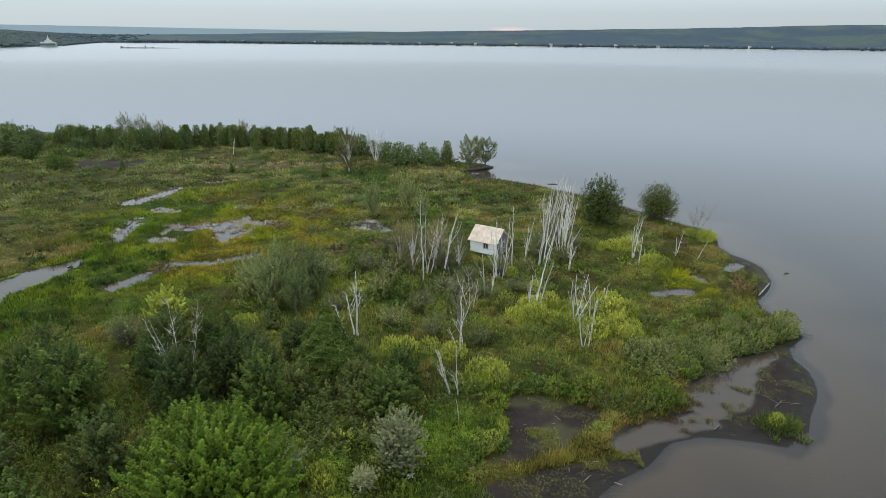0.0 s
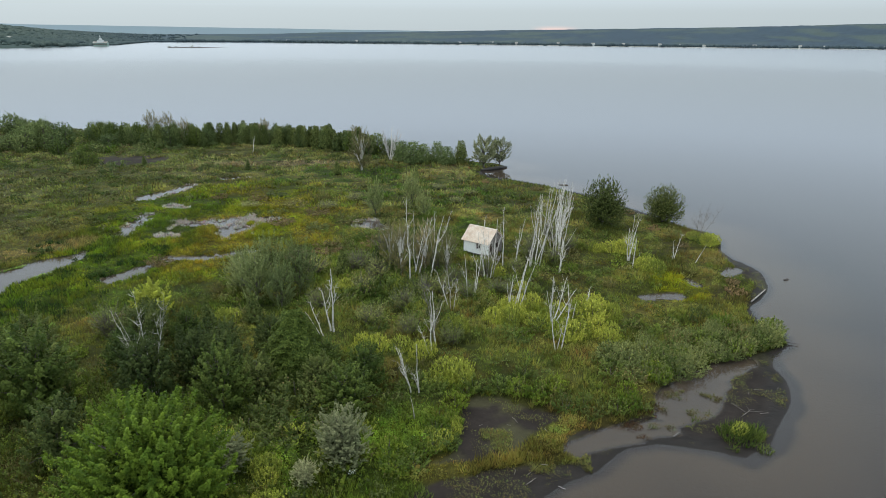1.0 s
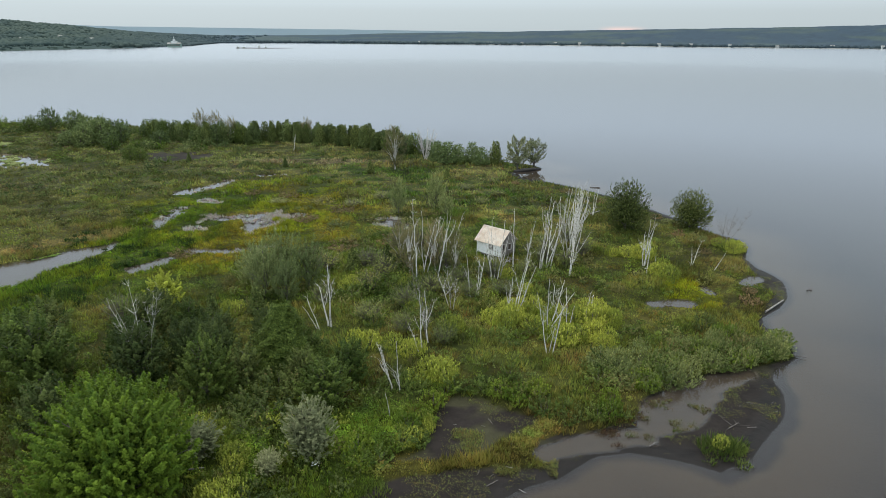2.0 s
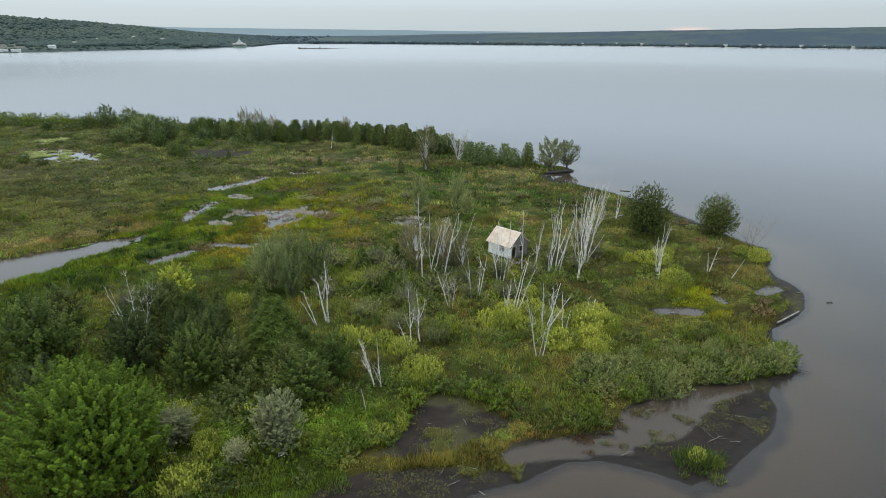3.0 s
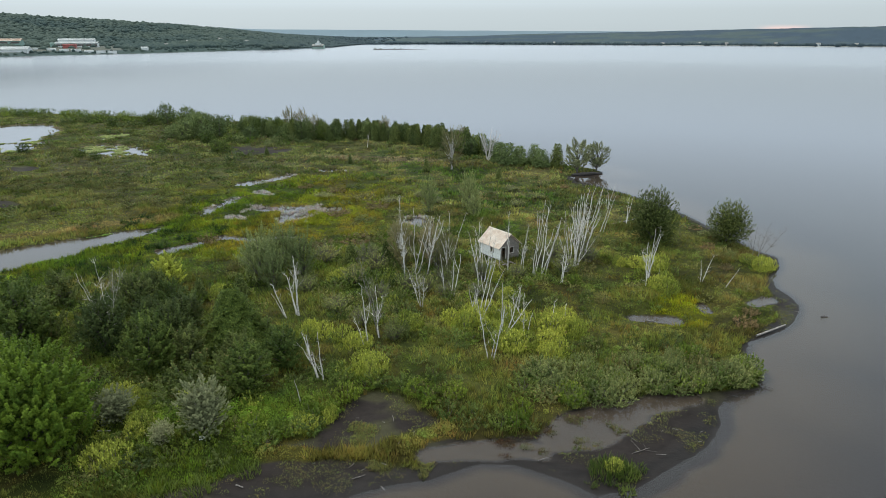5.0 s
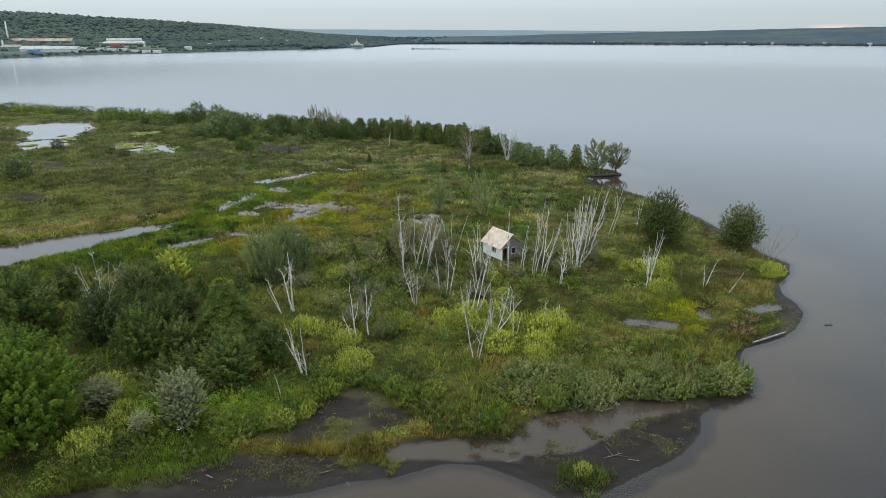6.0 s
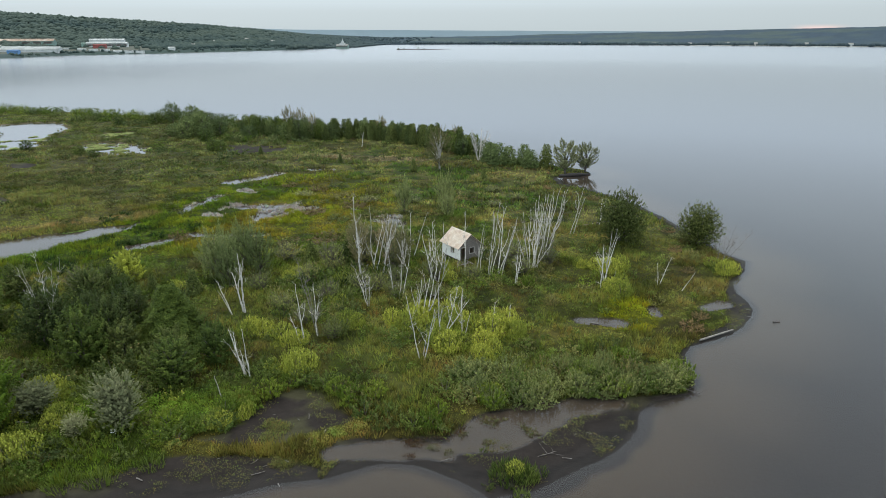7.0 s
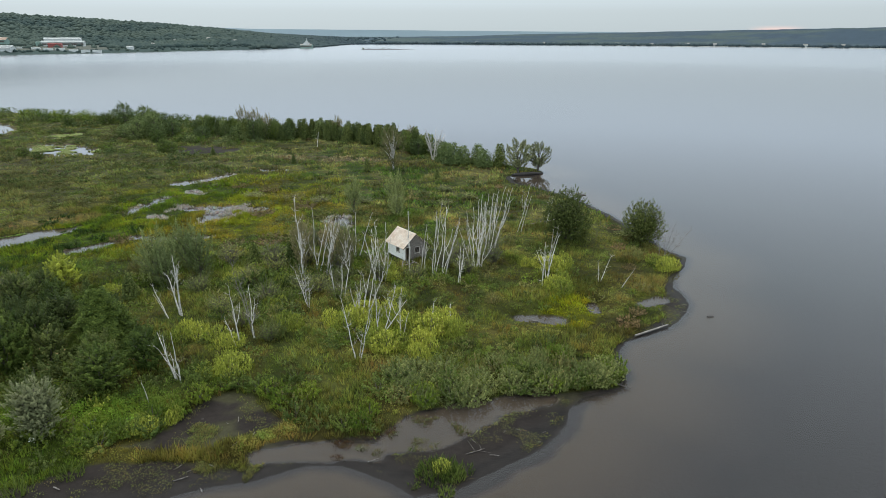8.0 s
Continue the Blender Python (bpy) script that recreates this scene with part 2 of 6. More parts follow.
def mat_water():
    mat, nt, bs = shader("lake_water")
    p = coords(nt)
    m = nt.nodes.new("ShaderNodeMapping")
    m.vector_type = "TEXTURE"
    m.inputs["Scale"].default_value = (3.2, 1.0, 1.0)
    m.inputs["Rotation"].default_value = (0, 0, radians(24))
    nt.links.new(p, m.inputs["Vector"])
    ripple, swell, patch = noise_node(nt, m.outputs[0], 1.1, 1, 0.5), noise_node(nt, m.outputs[0], 0.3, 2, 0.5), noise_node(nt, m.outputs[0], 0.02, 3, 0.5)
    h = math_node(nt, "ADD", math_node(nt, "MULTIPLY", ripple, remap(nt, patch, 0.4, 0.65, 0.2, 1.0)), math_node(nt, "MULTIPLY", swell, 0.8))
    b = nt.nodes.new("ShaderNodeBump")
    b.inputs["Strength"].default_value, b.inputs["Distance"].default_value = 0.15, 0.08
    nt.links.new(h, b.inputs["Height"])
    turbid = nt.nodes.new("ShaderNodeBsdfDiffuse")
    turbid.inputs["Color"].default_value = (0.034, 0.03, 0.031, 1)
    clear = nt.nodes.new("ShaderNodeBsdfTransparent")
    clear.inputs["Color"].default_value = (0.86, 0.81, 0.69, 1)
    body = nt.nodes.new("ShaderNodeMixShader")
    body.inputs[0].default_value = 0.55
    gloss = nt.nodes.new("ShaderNodeBsdfGlossy")
    far = nt.nodes.new("ShaderNodeVectorMath")
    far.operation = "DISTANCE"
    far.inputs[1].default_value = (-60, 120, 0)
    nt.links.new(p, far.inputs[0])
    nt.links.new(remap(nt, far.outputs["Value"], 130, 900, 0.05, 0.165), gloss.inputs["Roughness"])
    fres = nt.nodes.new("ShaderNodeFresnel")
    fres.inputs["IOR"].default_value = 1.33
    top = nt.nodes.new("ShaderNodeMixShader")
    for a, c in ((turbid.outputs[0], body.inputs[1]), (clear.outputs[0], body.inputs[2]), (b.outputs[0], gloss.inputs["Normal"]), (b.outputs[0], fres.inputs["Normal"]),
                 (fres.outputs[0], top.inputs[0]), (body.outputs[0], top.inputs[1]), (gloss.outputs[0], top.inputs[2]), (top.outputs[0], nt.nodes["Material Output"].inputs["Surface"])):
        nt.links.new(a, c)
    return mat


GROUND, WATER = mat_ground(), mat_water()
LEAF, GRASS = mat_leaf("tree_leaves", 1.35), mat_leaf("marsh_herbs", 1.31, 0.3, 0.7)
FAR_LEAF = mat_leaf("distant_woods", 1.0, 0.0, 0.9)
BARK = mat_bark("grey_bark", (0.16, 0.14, 0.12), (0.06, 0.05, 0.045))
DEADWOOD = mat_bark("bleached_birch", (0.66, 0.62, 0.57), (0.19, 0.175, 0.155), 0.36, 0.53)
TWIG = mat_bark("grey_twigs", (0.17, 0.15, 0.125), (0.08, 0.068, 0.056))
DRIFT = mat_bark("driftwood", (0.28, 0.255, 0.23), (0.11, 0.095, 0.085))
WHITE_WALL = mat_paint("flaking_white_paint", (0.88, 0.88, 0.86), (0.4, 0.37, 0.34), 2.2, 0.6, 0.7, 0.7, (1, 1, 2.5))
GREY_WALL = mat_paint("weathered_boards", (0.185, 0.165, 0.148), (0.1, 0.088, 0.078), 2.5, 0.42, 0.62, 0.9, (1, 1, 5))
ROOF = mat_paint("rusting_sheet_roof", (0.84, 0.75, 0.65), (0.64, 0.49, 0.36), 0.9, 0.4, 0.72, 0.55, (1, 1, 1))
DARK_WOOD = mat_paint("dark_boards", (0.09, 0.075, 0.065), (0.05, 0.045, 0.04), 3.0)
FLOWER = mat_paint("white_petals", (0.75, 0.76, 0.7), (0.6, 0.62, 0.5), 30.0)
SOIL = mat_paint("dark_soil", (0.03, 0.024, 0.02), (0.018, 0.015, 0.013), 1.5)
TRIM = mat_paint("grey_trim", (0.45, 0.43, 0.4), (0.25, 0.23, 0.21), 4.0)
PALE_CLAD = mat_paint("pale_cladding", (0.55, 0.57, 0.56), (0.42, 0.44, 0.44), 0.05, 0.5, 0.7)
GREEN_CLAD = mat_paint("green_cladding", (0.2, 0.3, 0.26), (0.16, 0.24, 0.21), 0.05)
RED_CLAD = mat_paint("red_cladding", (0.3, 0.07, 0.06), (0.24, 0.08, 0.07), 0.05)
BLUE_CLAD = mat_paint("blue_cladding", (0.1, 0.24, 0.45), (0.1, 0.2, 0.36), 0.05)
RUST_ROOF = mat_paint("rusty_roofing", (0.5, 0.36, 0.27), (0.62, 0.55, 0.48), 0.06)

# ---- the plan: shores, ponds, mud ----
SOUTH_SHORE = [(-60, -6), (-14, 24), (-5, 33), (-0.3, 36.9), (5.9, 39.7), (10.6, 42.3), (14.1, 46), (17.2, 48.1), (19.3, 50.3), (20.7, 51.9), (23.6, 52.7), (26.3, 52.5),
               (28.9, 52.1), (31, 51.2), (34, 53.5), (36.3, 57), (39.1, 61.5), (40.3, 66), (40, 69), (41, 71.8), (44.4, 74.8), (44.8, 77.6), (43.4, 81.8), (43.5, 86.5)]
EAST_SHORE = [(48.3, 92), (49.6, 95.6), (50.4, 99), (50.6, 101.6), (49.8, 104.2), (48.6, 107.4), (47.7, 112.1), (49.3, 116.9), (49.6, 122.9), (45, 127.2), (42.5, 133.3), (38.3, 139.3), (34, 146.4),
              (28.1, 153.8), (22.4, 159.8), (14.8, 165.8), (7.5, 169.5), (4.5, 176)]
NORTH_SHORE = [(5.5, 181), (12, 184.5), (8, 189), (-2, 192), (-20, 200), (-50, 218), (-95, 225), (-118, 236), (-150, 236), (-192, 235), (-256, 230), (-320, 219), (-430, 185), (-430, 40), (-200, -30)]
SHORE = SOUTH_SHORE + EAST_SHORE + NORTH_SHORE
GROWTH = [(-60, -3), (-15, 27), (-7, 34), (-3.6, 37.4), (-1.6, 38.9), (0.9, 40.9), (2, 43.6), (4.7, 45.6), (7.4, 46.1), (10.2, 48), (12.7, 48.8), (16.4, 49.4), (15.2, 51), (15.5, 52.8),
          (17.1, 54.2), (20, 55.5), (22.5, 56.5), (25.3, 57.5), (25.4, 62), (28.4, 63.7), (31, 66.9), (34.4, 69.7), (37.5, 71.4), (41, 73), (44.4, 75), (44.6, 77.6), (42.5, 81),
          (42.8, 86), (46, 91.5), (47.6, 96), (47.2, 100), (47.4, 105), (47, 112), (48.8, 116.5), (48.5, 122), (44, 127)] + [(x - 1.2, y - 0.6) for x, y in EAST_SHORE[10:]] + NORTH_SHORE
MUD_BAY = [(3.0, 47.6), (4.7, 49.3), (5.4, 51.6), (4.9, 53), (5, 55.3), (5.1, 57), (6.3, 59.2), (8.6, 60), (10.8, 58.6), (12.6, 57.3), (15.4, 56.4), (13.8, 54.8), (12.1, 52.5), (10.8, 50), (7.4, 48.3)]
# each pond: its middle line, half width at both ends, and how far it breaks up between tussocks
PONDS = [([(-84, 52), (-69, 76), (-65.2, 86), (-62, 94.5), (-59.6, 100)], 8, 0.9, 0.9), ([(-69.5, 137.5), (-66, 145), (-65.5, 151)], 2.5, 1.1, 0.5), ([(-61, 131), (-57, 130.5)], 1.1, 0.9, 0.6),
         ([(-60, 110), (-61, 118), (-62.5, 124)], 1.7, 1.3, 1.5), ([(-50.5, 117.5), (-45, 120.8), (-37.7, 122.3)], 1.9, 2.2, 2.6), ([(-43, 119), (-40, 113.5)], 2.8, 1.8, 2.6), ([(-52, 111), (-49, 110.5)], 0.8, 0.8, 1.4), ([(-49, 88), (-46.5, 94)], 1.4, 1.0, 0.9)] + [([(-45, 98), (-38, 99.5), (-33, 103)], 0.5, 0.6, 1.4), ([(30.4, 88.8), (34.8, 89.8)], 0.9, 1.2, 0.4), ([(44.8, 99.8), (47, 102)], 0.8, 0.9, 0.4), ([(37.9, 97), (38.9, 94.4)], 0.5, 0.6, 0.4),
         ([(-16.5, 122), (-13, 119.5)], 2.8, 1.8, 0.5), ([(-60, 159), (-55, 161)], 1.3, 0.9, 0.8), ([(-173, 150.5), (-190, 165), (-205, 182), (-218, 186)], 7.5, 14.5, 4.0), ([(-147, 164), (-131, 162)], 8.5, 6.5, 3.5), ([(-166, 187), (-163, 182)], 5, 3.5, 2.5)] + [([(16.2, 51.3), (20, 53.7), (25, 55.6)], 0.9, 1.3, 0.4), ([(26.3, 57.6), (28.5, 60.8), (32.3, 66), (37, 69.8)], 1.7, 1.4, 0.5), ([(28.2, 60), (31.5, 65)], 2.6, 2.4, 0.4),
         ([(-165, 215), (-150, 226)], 2.5, 2.5, 2)]
CABIN = (7.455, 101.825, -32.5)


def pond_depth(x, y):
    """Positive inside a pond, in metres from its edge."""
    best = np.full(x.shape, -1e9)
    rag = (fbm(x, y, 5.5, 71, 2) - 0.5) * 1.2 + (fbm(x, y, 1.7, 72, 2) - 0.5) * 2.2
    for line, w0, w1, ragged in PONDS:
        d, s = dist_line(line, x, y)
        best = np.maximum(best, w0 + 0.3 + (w1 - w0) * s - d + rag * ragged)
    return best


def ground(x, y):
    """Height, growth (0 to 1) and wetness of the island and the lake bed."""
    x, y = np.asarray(x, float), np.asarray(y, float)
    wob = (fbm(x, y, 4.0, 3, 3) - 0.5) * 1.6
    d = poly_sdf(SHORE, x, y) + wob * 0.5
    g = poly_sdf(GROWTH, x, y) + wob
    bay = poly_sdf(MUD_BAY, x, y) + wob * 0.8
    pond = pond_depth(x, y)
    flat = np.where(d < 0, 0.035 * np.clip(d, -90, 0), np.clip(0.022 * d, 0, 0.12))
    rise = smooth(0, 5, g) * (0.3 + 0.35 * (fbm(x, y, 9, 5, 3) - 0.4)) + 0.3 * smooth(0, 8, g) * np.exp(-((x - 9) ** 2 + (y - 100) ** 2) / 26 ** 2)
    rise = rise + 0.3 * smooth(0, 10, g) * np.exp(-((x + 20) ** 2 + (y - 50) ** 2) / 22 ** 2)
    marsh = np.exp(-(((x + 52) / 30) ** 2 + ((y - 118) / 42) ** 2))
    rise = rise * (1 - 0.75 * np.clip(marsh * 1.3, 0, 1)) + 0.07 * marsh
    z = flat + rise * smooth(0.5, -2.0, bay) + 0.10 * (fbm(x, y, 1.3, 9, 2) - 0.5) * smooth(0, 2, g)
    z = z + 0.03 * (fbm(x, y, 2.2, 12, 2) - 0.5) * smooth(0, 2, d) * smooth(0.5, -0.5, g)
    z = np.minimum(z, np.where(pond > 0, -0.1 * np.clip(pond, 0, 1.6), -0.3 * np.clip(pond, -5, 0)))
    growth = smooth(-0.1, 0.25, g) * smooth(0.15, -0.15, bay) * smooth(0.05, -0.15, pond)
    patch = ((x + 96) / 10) ** 2 + ((y - 179) / 6.5) ** 2 + (fbm(x, y, 4, 33) - 0.5) * 4.5
    growth = growth * smooth(0.8, 1.15, patch)
    for mx, my, a, b in ((-137, 129, 5, 3.2), (-105, 100, 5, 2.5), (-148, 122, 7, 3)):
        growth = growth * smooth(0.8, 1.2, ((x - mx) / a) ** 2 + ((y - my) / b) ** 2 + (fbm(x, y, 3, 35) - 0.5) * 2.5)
    return z, growth


def lerp(a, b, k):
    return a + (np.asarray(b, float) - a) * k[..., None]


MOUNDS = [(4.5, 62.4, 3.0), (20.2, 77, 3.4), (21.6, 82.5, 2.8), (18, 74, 3.0), (23.5, 80, 2.4), (16.5, 80, 2.4), (10.5, 80, 2.6), (22.5, 73.5, 2.0), (-5.2, 86.3, 2), (-1.6, 79.6, 1.6), (30.5, 107.9, 3.0), (32.6, 99.6, 2.6), (47, 116, 2.4), (9.4, 77.4, 3.0),
          (4, 75, 2.3), (-0.9, 67.4, 2.5), (15, 77.5, 2.4), (6.5, 97.5, 1.6), (-16, 47.5, 2.2), (-9.7, 39.3, 2.4), (3.2, 50.7, 1.6), (5, 53, 1.6), (-25, 74, 2.2)] + [(13, 82, 2.2), (26, 108, 1.8), (-10.3, 44.1, 2.2), (-13.9, 47.7, 1.8), (-5.7, 67.8, 2.6), (-13.5, 86.4, 2.2), (-38.4, 59.8, 1.6), (8.5, 94, 1.7), (12.5, 88.5, 1.6)]


def cover_colour(x, y):
    """Base colours of what grows on the ground."""
    x, y = np.asarray(x, float), np.asarray(y, float)
    n1, n2, n3 = fbm(x, y, 14, 21), fbm(x, y, 5, 22), fbm(x, y, 30, 23)
    c = np.empty((*x.shape, 3))
    c[:] = (0.075, 0.092, 0.026)
    c = lerp(c, (0.055, 0.09, 0.018), smooth(0.45, 0.62, n1))
    c = lerp(c, (0.125, 0.115, 0.05), smooth(0.5, 0.68, n2) * (0.2 + 0.42 * smooth(70, 110, y)))
    c = lerp(c, (0.035, 0.055, 0.014), smooth(0.56, 0.7, fbm(x, y, 3.2, 25)) * 0.7)
    c = lerp(c, (0.15, 0.15, 0.05), smooth(0.6, 0.72, fbm(x * 0.5 + y * 0.2, y, 4, 26)) * (0.15 + 0.5 * smooth(75, 115, y)))
    c = lerp(c, (0.1, 0.068, 0.028), smooth(0.58, 0.68, fbm(x, y, 3.6, 28)) * 0.35)
    heath = smooth(0.5, 0.56, n3 + (n2 - 0.5) * 0.25) * smooth(-55, -80, x) * smooth(80, 95, y)
    c = lerp(c, (0.085, 0.068, 0.045), heath * 0.3)
    c = lerp(c, (0.11, 0.125, 0.045), smooth(0.53, 0.58, fbm(x, y, 20, 27) + (n2 - 0.5) * 0.25) * smooth(-40, -70, x) * 0.8)
    east = smooth(20, 30, x) * smooth(80, 90, y)
    c = lerp(c, (0.066, 0.084, 0.02), east * 0.6)
    c = lerp(c, (0.092, 0.08, 0.036), smooth(0.42, 0.6, fbm(x, y, 5, 37)) * smooth(34, 42, x) * smooth(80, 90, y) * 0.6)
    c = lerp(c, (0.09, 0.082, 0.03), smooth(0.47, 0.6, fbm(x, y, 6, 38)) * smooth(50, 56, y) * smooth(76, 68, y) * smooth(0, 8, x) * 0.7)
    moss = np.exp(-(((x + 48) / 30) ** 2 + ((y - 120) / 40) ** 2) * 1.2)
    moss = smooth(0.25, 0.6, moss + (n2 - 0.5) * 0.5)
    c = lerp(c, (0.088, 0.11, 0.011), moss)
    c = lerp(c, (0.12, 0.088, 0.02), moss * smooth(0.46, 0.64, fbm(x, y, 8, 24) + 0.1 * smooth(-58, -42, x)) * 0.45)
    along = dist_line([(-62, 70), (-57, 82), (-52, 96), (-57, 108), (-62, 122), (-60, 132)], x, y)[0]
    c = lerp(c, (0.044, 0.08, 0.007), smooth(13, 5, along + (n2 - 0.5) * 14) * 0.9)
    c = lerp(c, (0.085, 0.118, 0.012), smooth(7, 3, along + (n2 - 0.5) * 8) * smooth(0.55, 0.66, fbm(x, y, 6, 29)))
    west = smooth(0, 6, -64 - 0.1 * (y - 90) - x)
    gale = smooth(0.54, 0.62, fbm(x * 0.8 + y * 0.5, y - x * 0.35, 17, 34) + (n2 - 0.5) * 0.3) * west * smooth(80, 100, y) * smooth(172, 150, y)
    c = lerp(c, (0.075, 0.062, 0.046), gale * 0.6)
    c = lerp(c, (0.074, 0.092, 0.026), west * 0.4)
    c = lerp(c, (0.17, 0.14, 0.072), smooth(4, 1.5, dist_line([(-84, 80), (-75, 90), (-70, 98), (-64, 104)], x, y)[0] + (n2 - 0.5) * 5) * 0.7)
    lush = smooth(0.25, 0.6, np.exp(-(((x + 4) / 16) ** 2 + ((y - 46) / 9) ** 2)) + (n2 - 0.5) * 0.3)
    c = lerp(c, (0.06, 0.1, 0.014), lush * 0.7)
    spot = np.exp(-(((x - 35.9) / 4.2) ** 2 + ((y - 92.5) / 6.6) ** 2))
    c = lerp(c, (0.115, 0.135, 0.01), smooth(0.3, 0.55, spot))
    sill = dist_line([(3, 46.8), (8, 47.2), (12, 50.2), (15, 51.6), (19, 56)], x, y)[0]
    c = lerp(c, (0.12, 0.108, 0.036), smooth(2.6, 1.2, sill + (n2 - 0.5) * 2) * 0.75)
    c = lerp(c, (0.15, 0.135, 0.075), smooth(0.4, 0.7, np.exp(-(((x + 52) / 26) ** 2 + ((y - 190 - 0.2 * x) / 5) ** 2)) + (n2 - 0.5) * 0.4))
    c = c * (0.72 + 0.62 * smooth(0.36, 0.64, 0.5 * n2 + 0.5 * fbm(x, y, 2.4, 36)))[..., None]
    c = c * (1 + 0.16 * np.exp(-(((x - 0) / 13) ** 2 + ((y - 84) / 15) ** 2)))[..., None]
    for mx, my, r in MOUNDS:
        c = lerp(c, (0.135, 0.172, 0.035), smooth(1.1, 0.5, np.hypot(x - mx, y - my) / r + (n2 - 0.5) * 0.9))
    # blue rises with distance, putting haze over the far meadow into the colour
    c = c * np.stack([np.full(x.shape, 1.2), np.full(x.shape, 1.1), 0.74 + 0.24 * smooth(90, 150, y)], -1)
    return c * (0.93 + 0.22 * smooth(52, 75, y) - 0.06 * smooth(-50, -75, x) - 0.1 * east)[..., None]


def axis(spans):
    out = []
    for a, b, step in spans:
        out.append(np.arange(a, b, step))
    return np.concatenate(out)


def build_ground():
    xs = np.concatenate([-np.geomspace(240, 4700, 26)[::-1], axis([(-230, -92, 2.0), (-92, -62, 0.8), (-62, 56, 0.5), (56, 80, 2)]), np.geomspace(80, 4700, 26)])
    ys = np.concatenate([-np.geomspace(60, 4700, 20)[::-1], axis([(-50, 30, 4), (30, 76, 0.4), (76, 112, 0.5), (112, 152, 0.65), (152, 250, 1.0)]), np.geomspace(250, 4700, 26)])
    gx, gy = np.meshgrid(xs, ys)
    z, growth = ground(gx, gy)
    mud = np.empty((*gx.shape, 3))
    mud[:] = (0.0155, 0.0125, 0.011)
    mud = lerp(mud, (0.05, 0.05, 0.022), smooth(0.55, 0.7, fbm(gx, gy, 3.5, 41)) * smooth(-4, 0, poly_sdf(GROWTH, gx, gy)) * 0.45)
    lines = smooth(0.45, 0.95, np.sin(z * 150 + fbm(gx, gy, 2.5, 43) * 7)) * smooth(0.16, 0.05, z) * smooth(0.0, 0.02, z)
    mud = mud * (0.75 + 0.5 * smooth(0.0, 0.09, z) - 0.3 * lines + 0.5 * (fbm(gx, gy, 1.4, 44) - 0.5))[..., None]
    # paler shallows and darker depths put the water's loss of light into the colour
    bed = smooth(0.0, -0.05, z)
    mud = lerp(mud, (0.145, 0.114, 0.078), bed * smooth(-0.55, -0.05, z))
    mud = lerp(mud, (0.02, 0.017, 0.015), smooth(-0.4, -1.4, z))
    out = poly_sdf(SHORE, gx, gy) + (fbm(gx, gy, 2.5, 45) - 0.5) * 0.8
    shelf = smooth(-1.9, -0.9, out) * smooth(0.2, -0.2, out) * smooth(27, 32, gx) * smooth(73, 69, gy)
    mud = lerp(mud, (0.02, 0.017, 0.016), shelf)
    # litter under the growth, its colour darkened for shade between the plants
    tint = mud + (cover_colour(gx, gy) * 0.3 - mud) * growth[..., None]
    v = np.stack([gx, gy, z], -1).reshape(-1, 3)
    i = np.arange(gx.size).reshape(gx.shape)
    f = np.stack([i[:-1, :-1], i[:-1, 1:], i[1:, 1:], i[1:, :-1]], -1).reshape(-1, 4)
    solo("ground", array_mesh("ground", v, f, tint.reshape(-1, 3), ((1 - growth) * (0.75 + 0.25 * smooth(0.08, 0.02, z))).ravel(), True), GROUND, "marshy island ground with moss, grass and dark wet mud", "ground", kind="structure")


build_ground()
bm = bmesh.new()
bmesh.ops.create_grid(bm, x_segments=8, y_segments=8, size=4700)
solo("water", bm, WATER, "calm brown lake water reflecting a pale overcast sky", "water", kind="structure")

# ---- far shores ----
FAR = [(-180, 2600, 0.012), (-90, 1300, 0.03), (-75, 1180, 0.029), (-57, 1225, 0.0245), (-51.6, 1378, 0.0195), (-45.7, 1424, 0.0135), (-39.4, 1545, 0.004), (-34.5, 1672, -0.004), (-30.4, 1880, -0.006),
       (-28, 2350, -0.007), (-23.5, 2380, -0.006), (-18, 2330, -0.004), (-14, 2290, -0.001), (-5.3, 2240, 0.002), (2.7, 2190, 0.005), (8.5, 2160, 0.007), (17.5, 2200, 0.0102), (25.5, 2300, 0.0142), (31.2, 2400, 0.016),
       (50, 2500, 0.017), (90, 2600, 0.012), (180, 2600, 0.012)]
FAR_AZ, FAR_R, FAR_EL = (np.array(c) for c in zip(*FAR))


def far_ground(az, r):
    """Height of the far shores at a bearing in degrees and a distance from the island's tip."""
    shore = np.interp(az, FAR_AZ, FAR_R) + 25 * (fbm(az * 3, az * 0, 2.0, 61) - 0.5)
    crest = 35.5 + np.interp(az, FAR_AZ, FAR_EL) * (shore + 900 + 380 * smooth(-38, -46, az))
    crest = crest * (0.97 + 0.06 * fbm(az * 2.0, r / 600, 3, 62))
    shelf = 4.6 * smooth(2, 32, r - shore) * smooth(-31, -36, az)
    return np.where(r < shore, -1.5, shelf + 1.2 + (crest - 1.2) * smooth(40, 950, r - shore - 380 * smooth(-38, -46, az)) * (0.85 + 0.15 * np.clip((r - shore) / 900, 0, 1)))


def far_place(az, r):
    return 20 + r * np.sin(np.radians(az)), 5 + r * np.cos(np.radians(az))


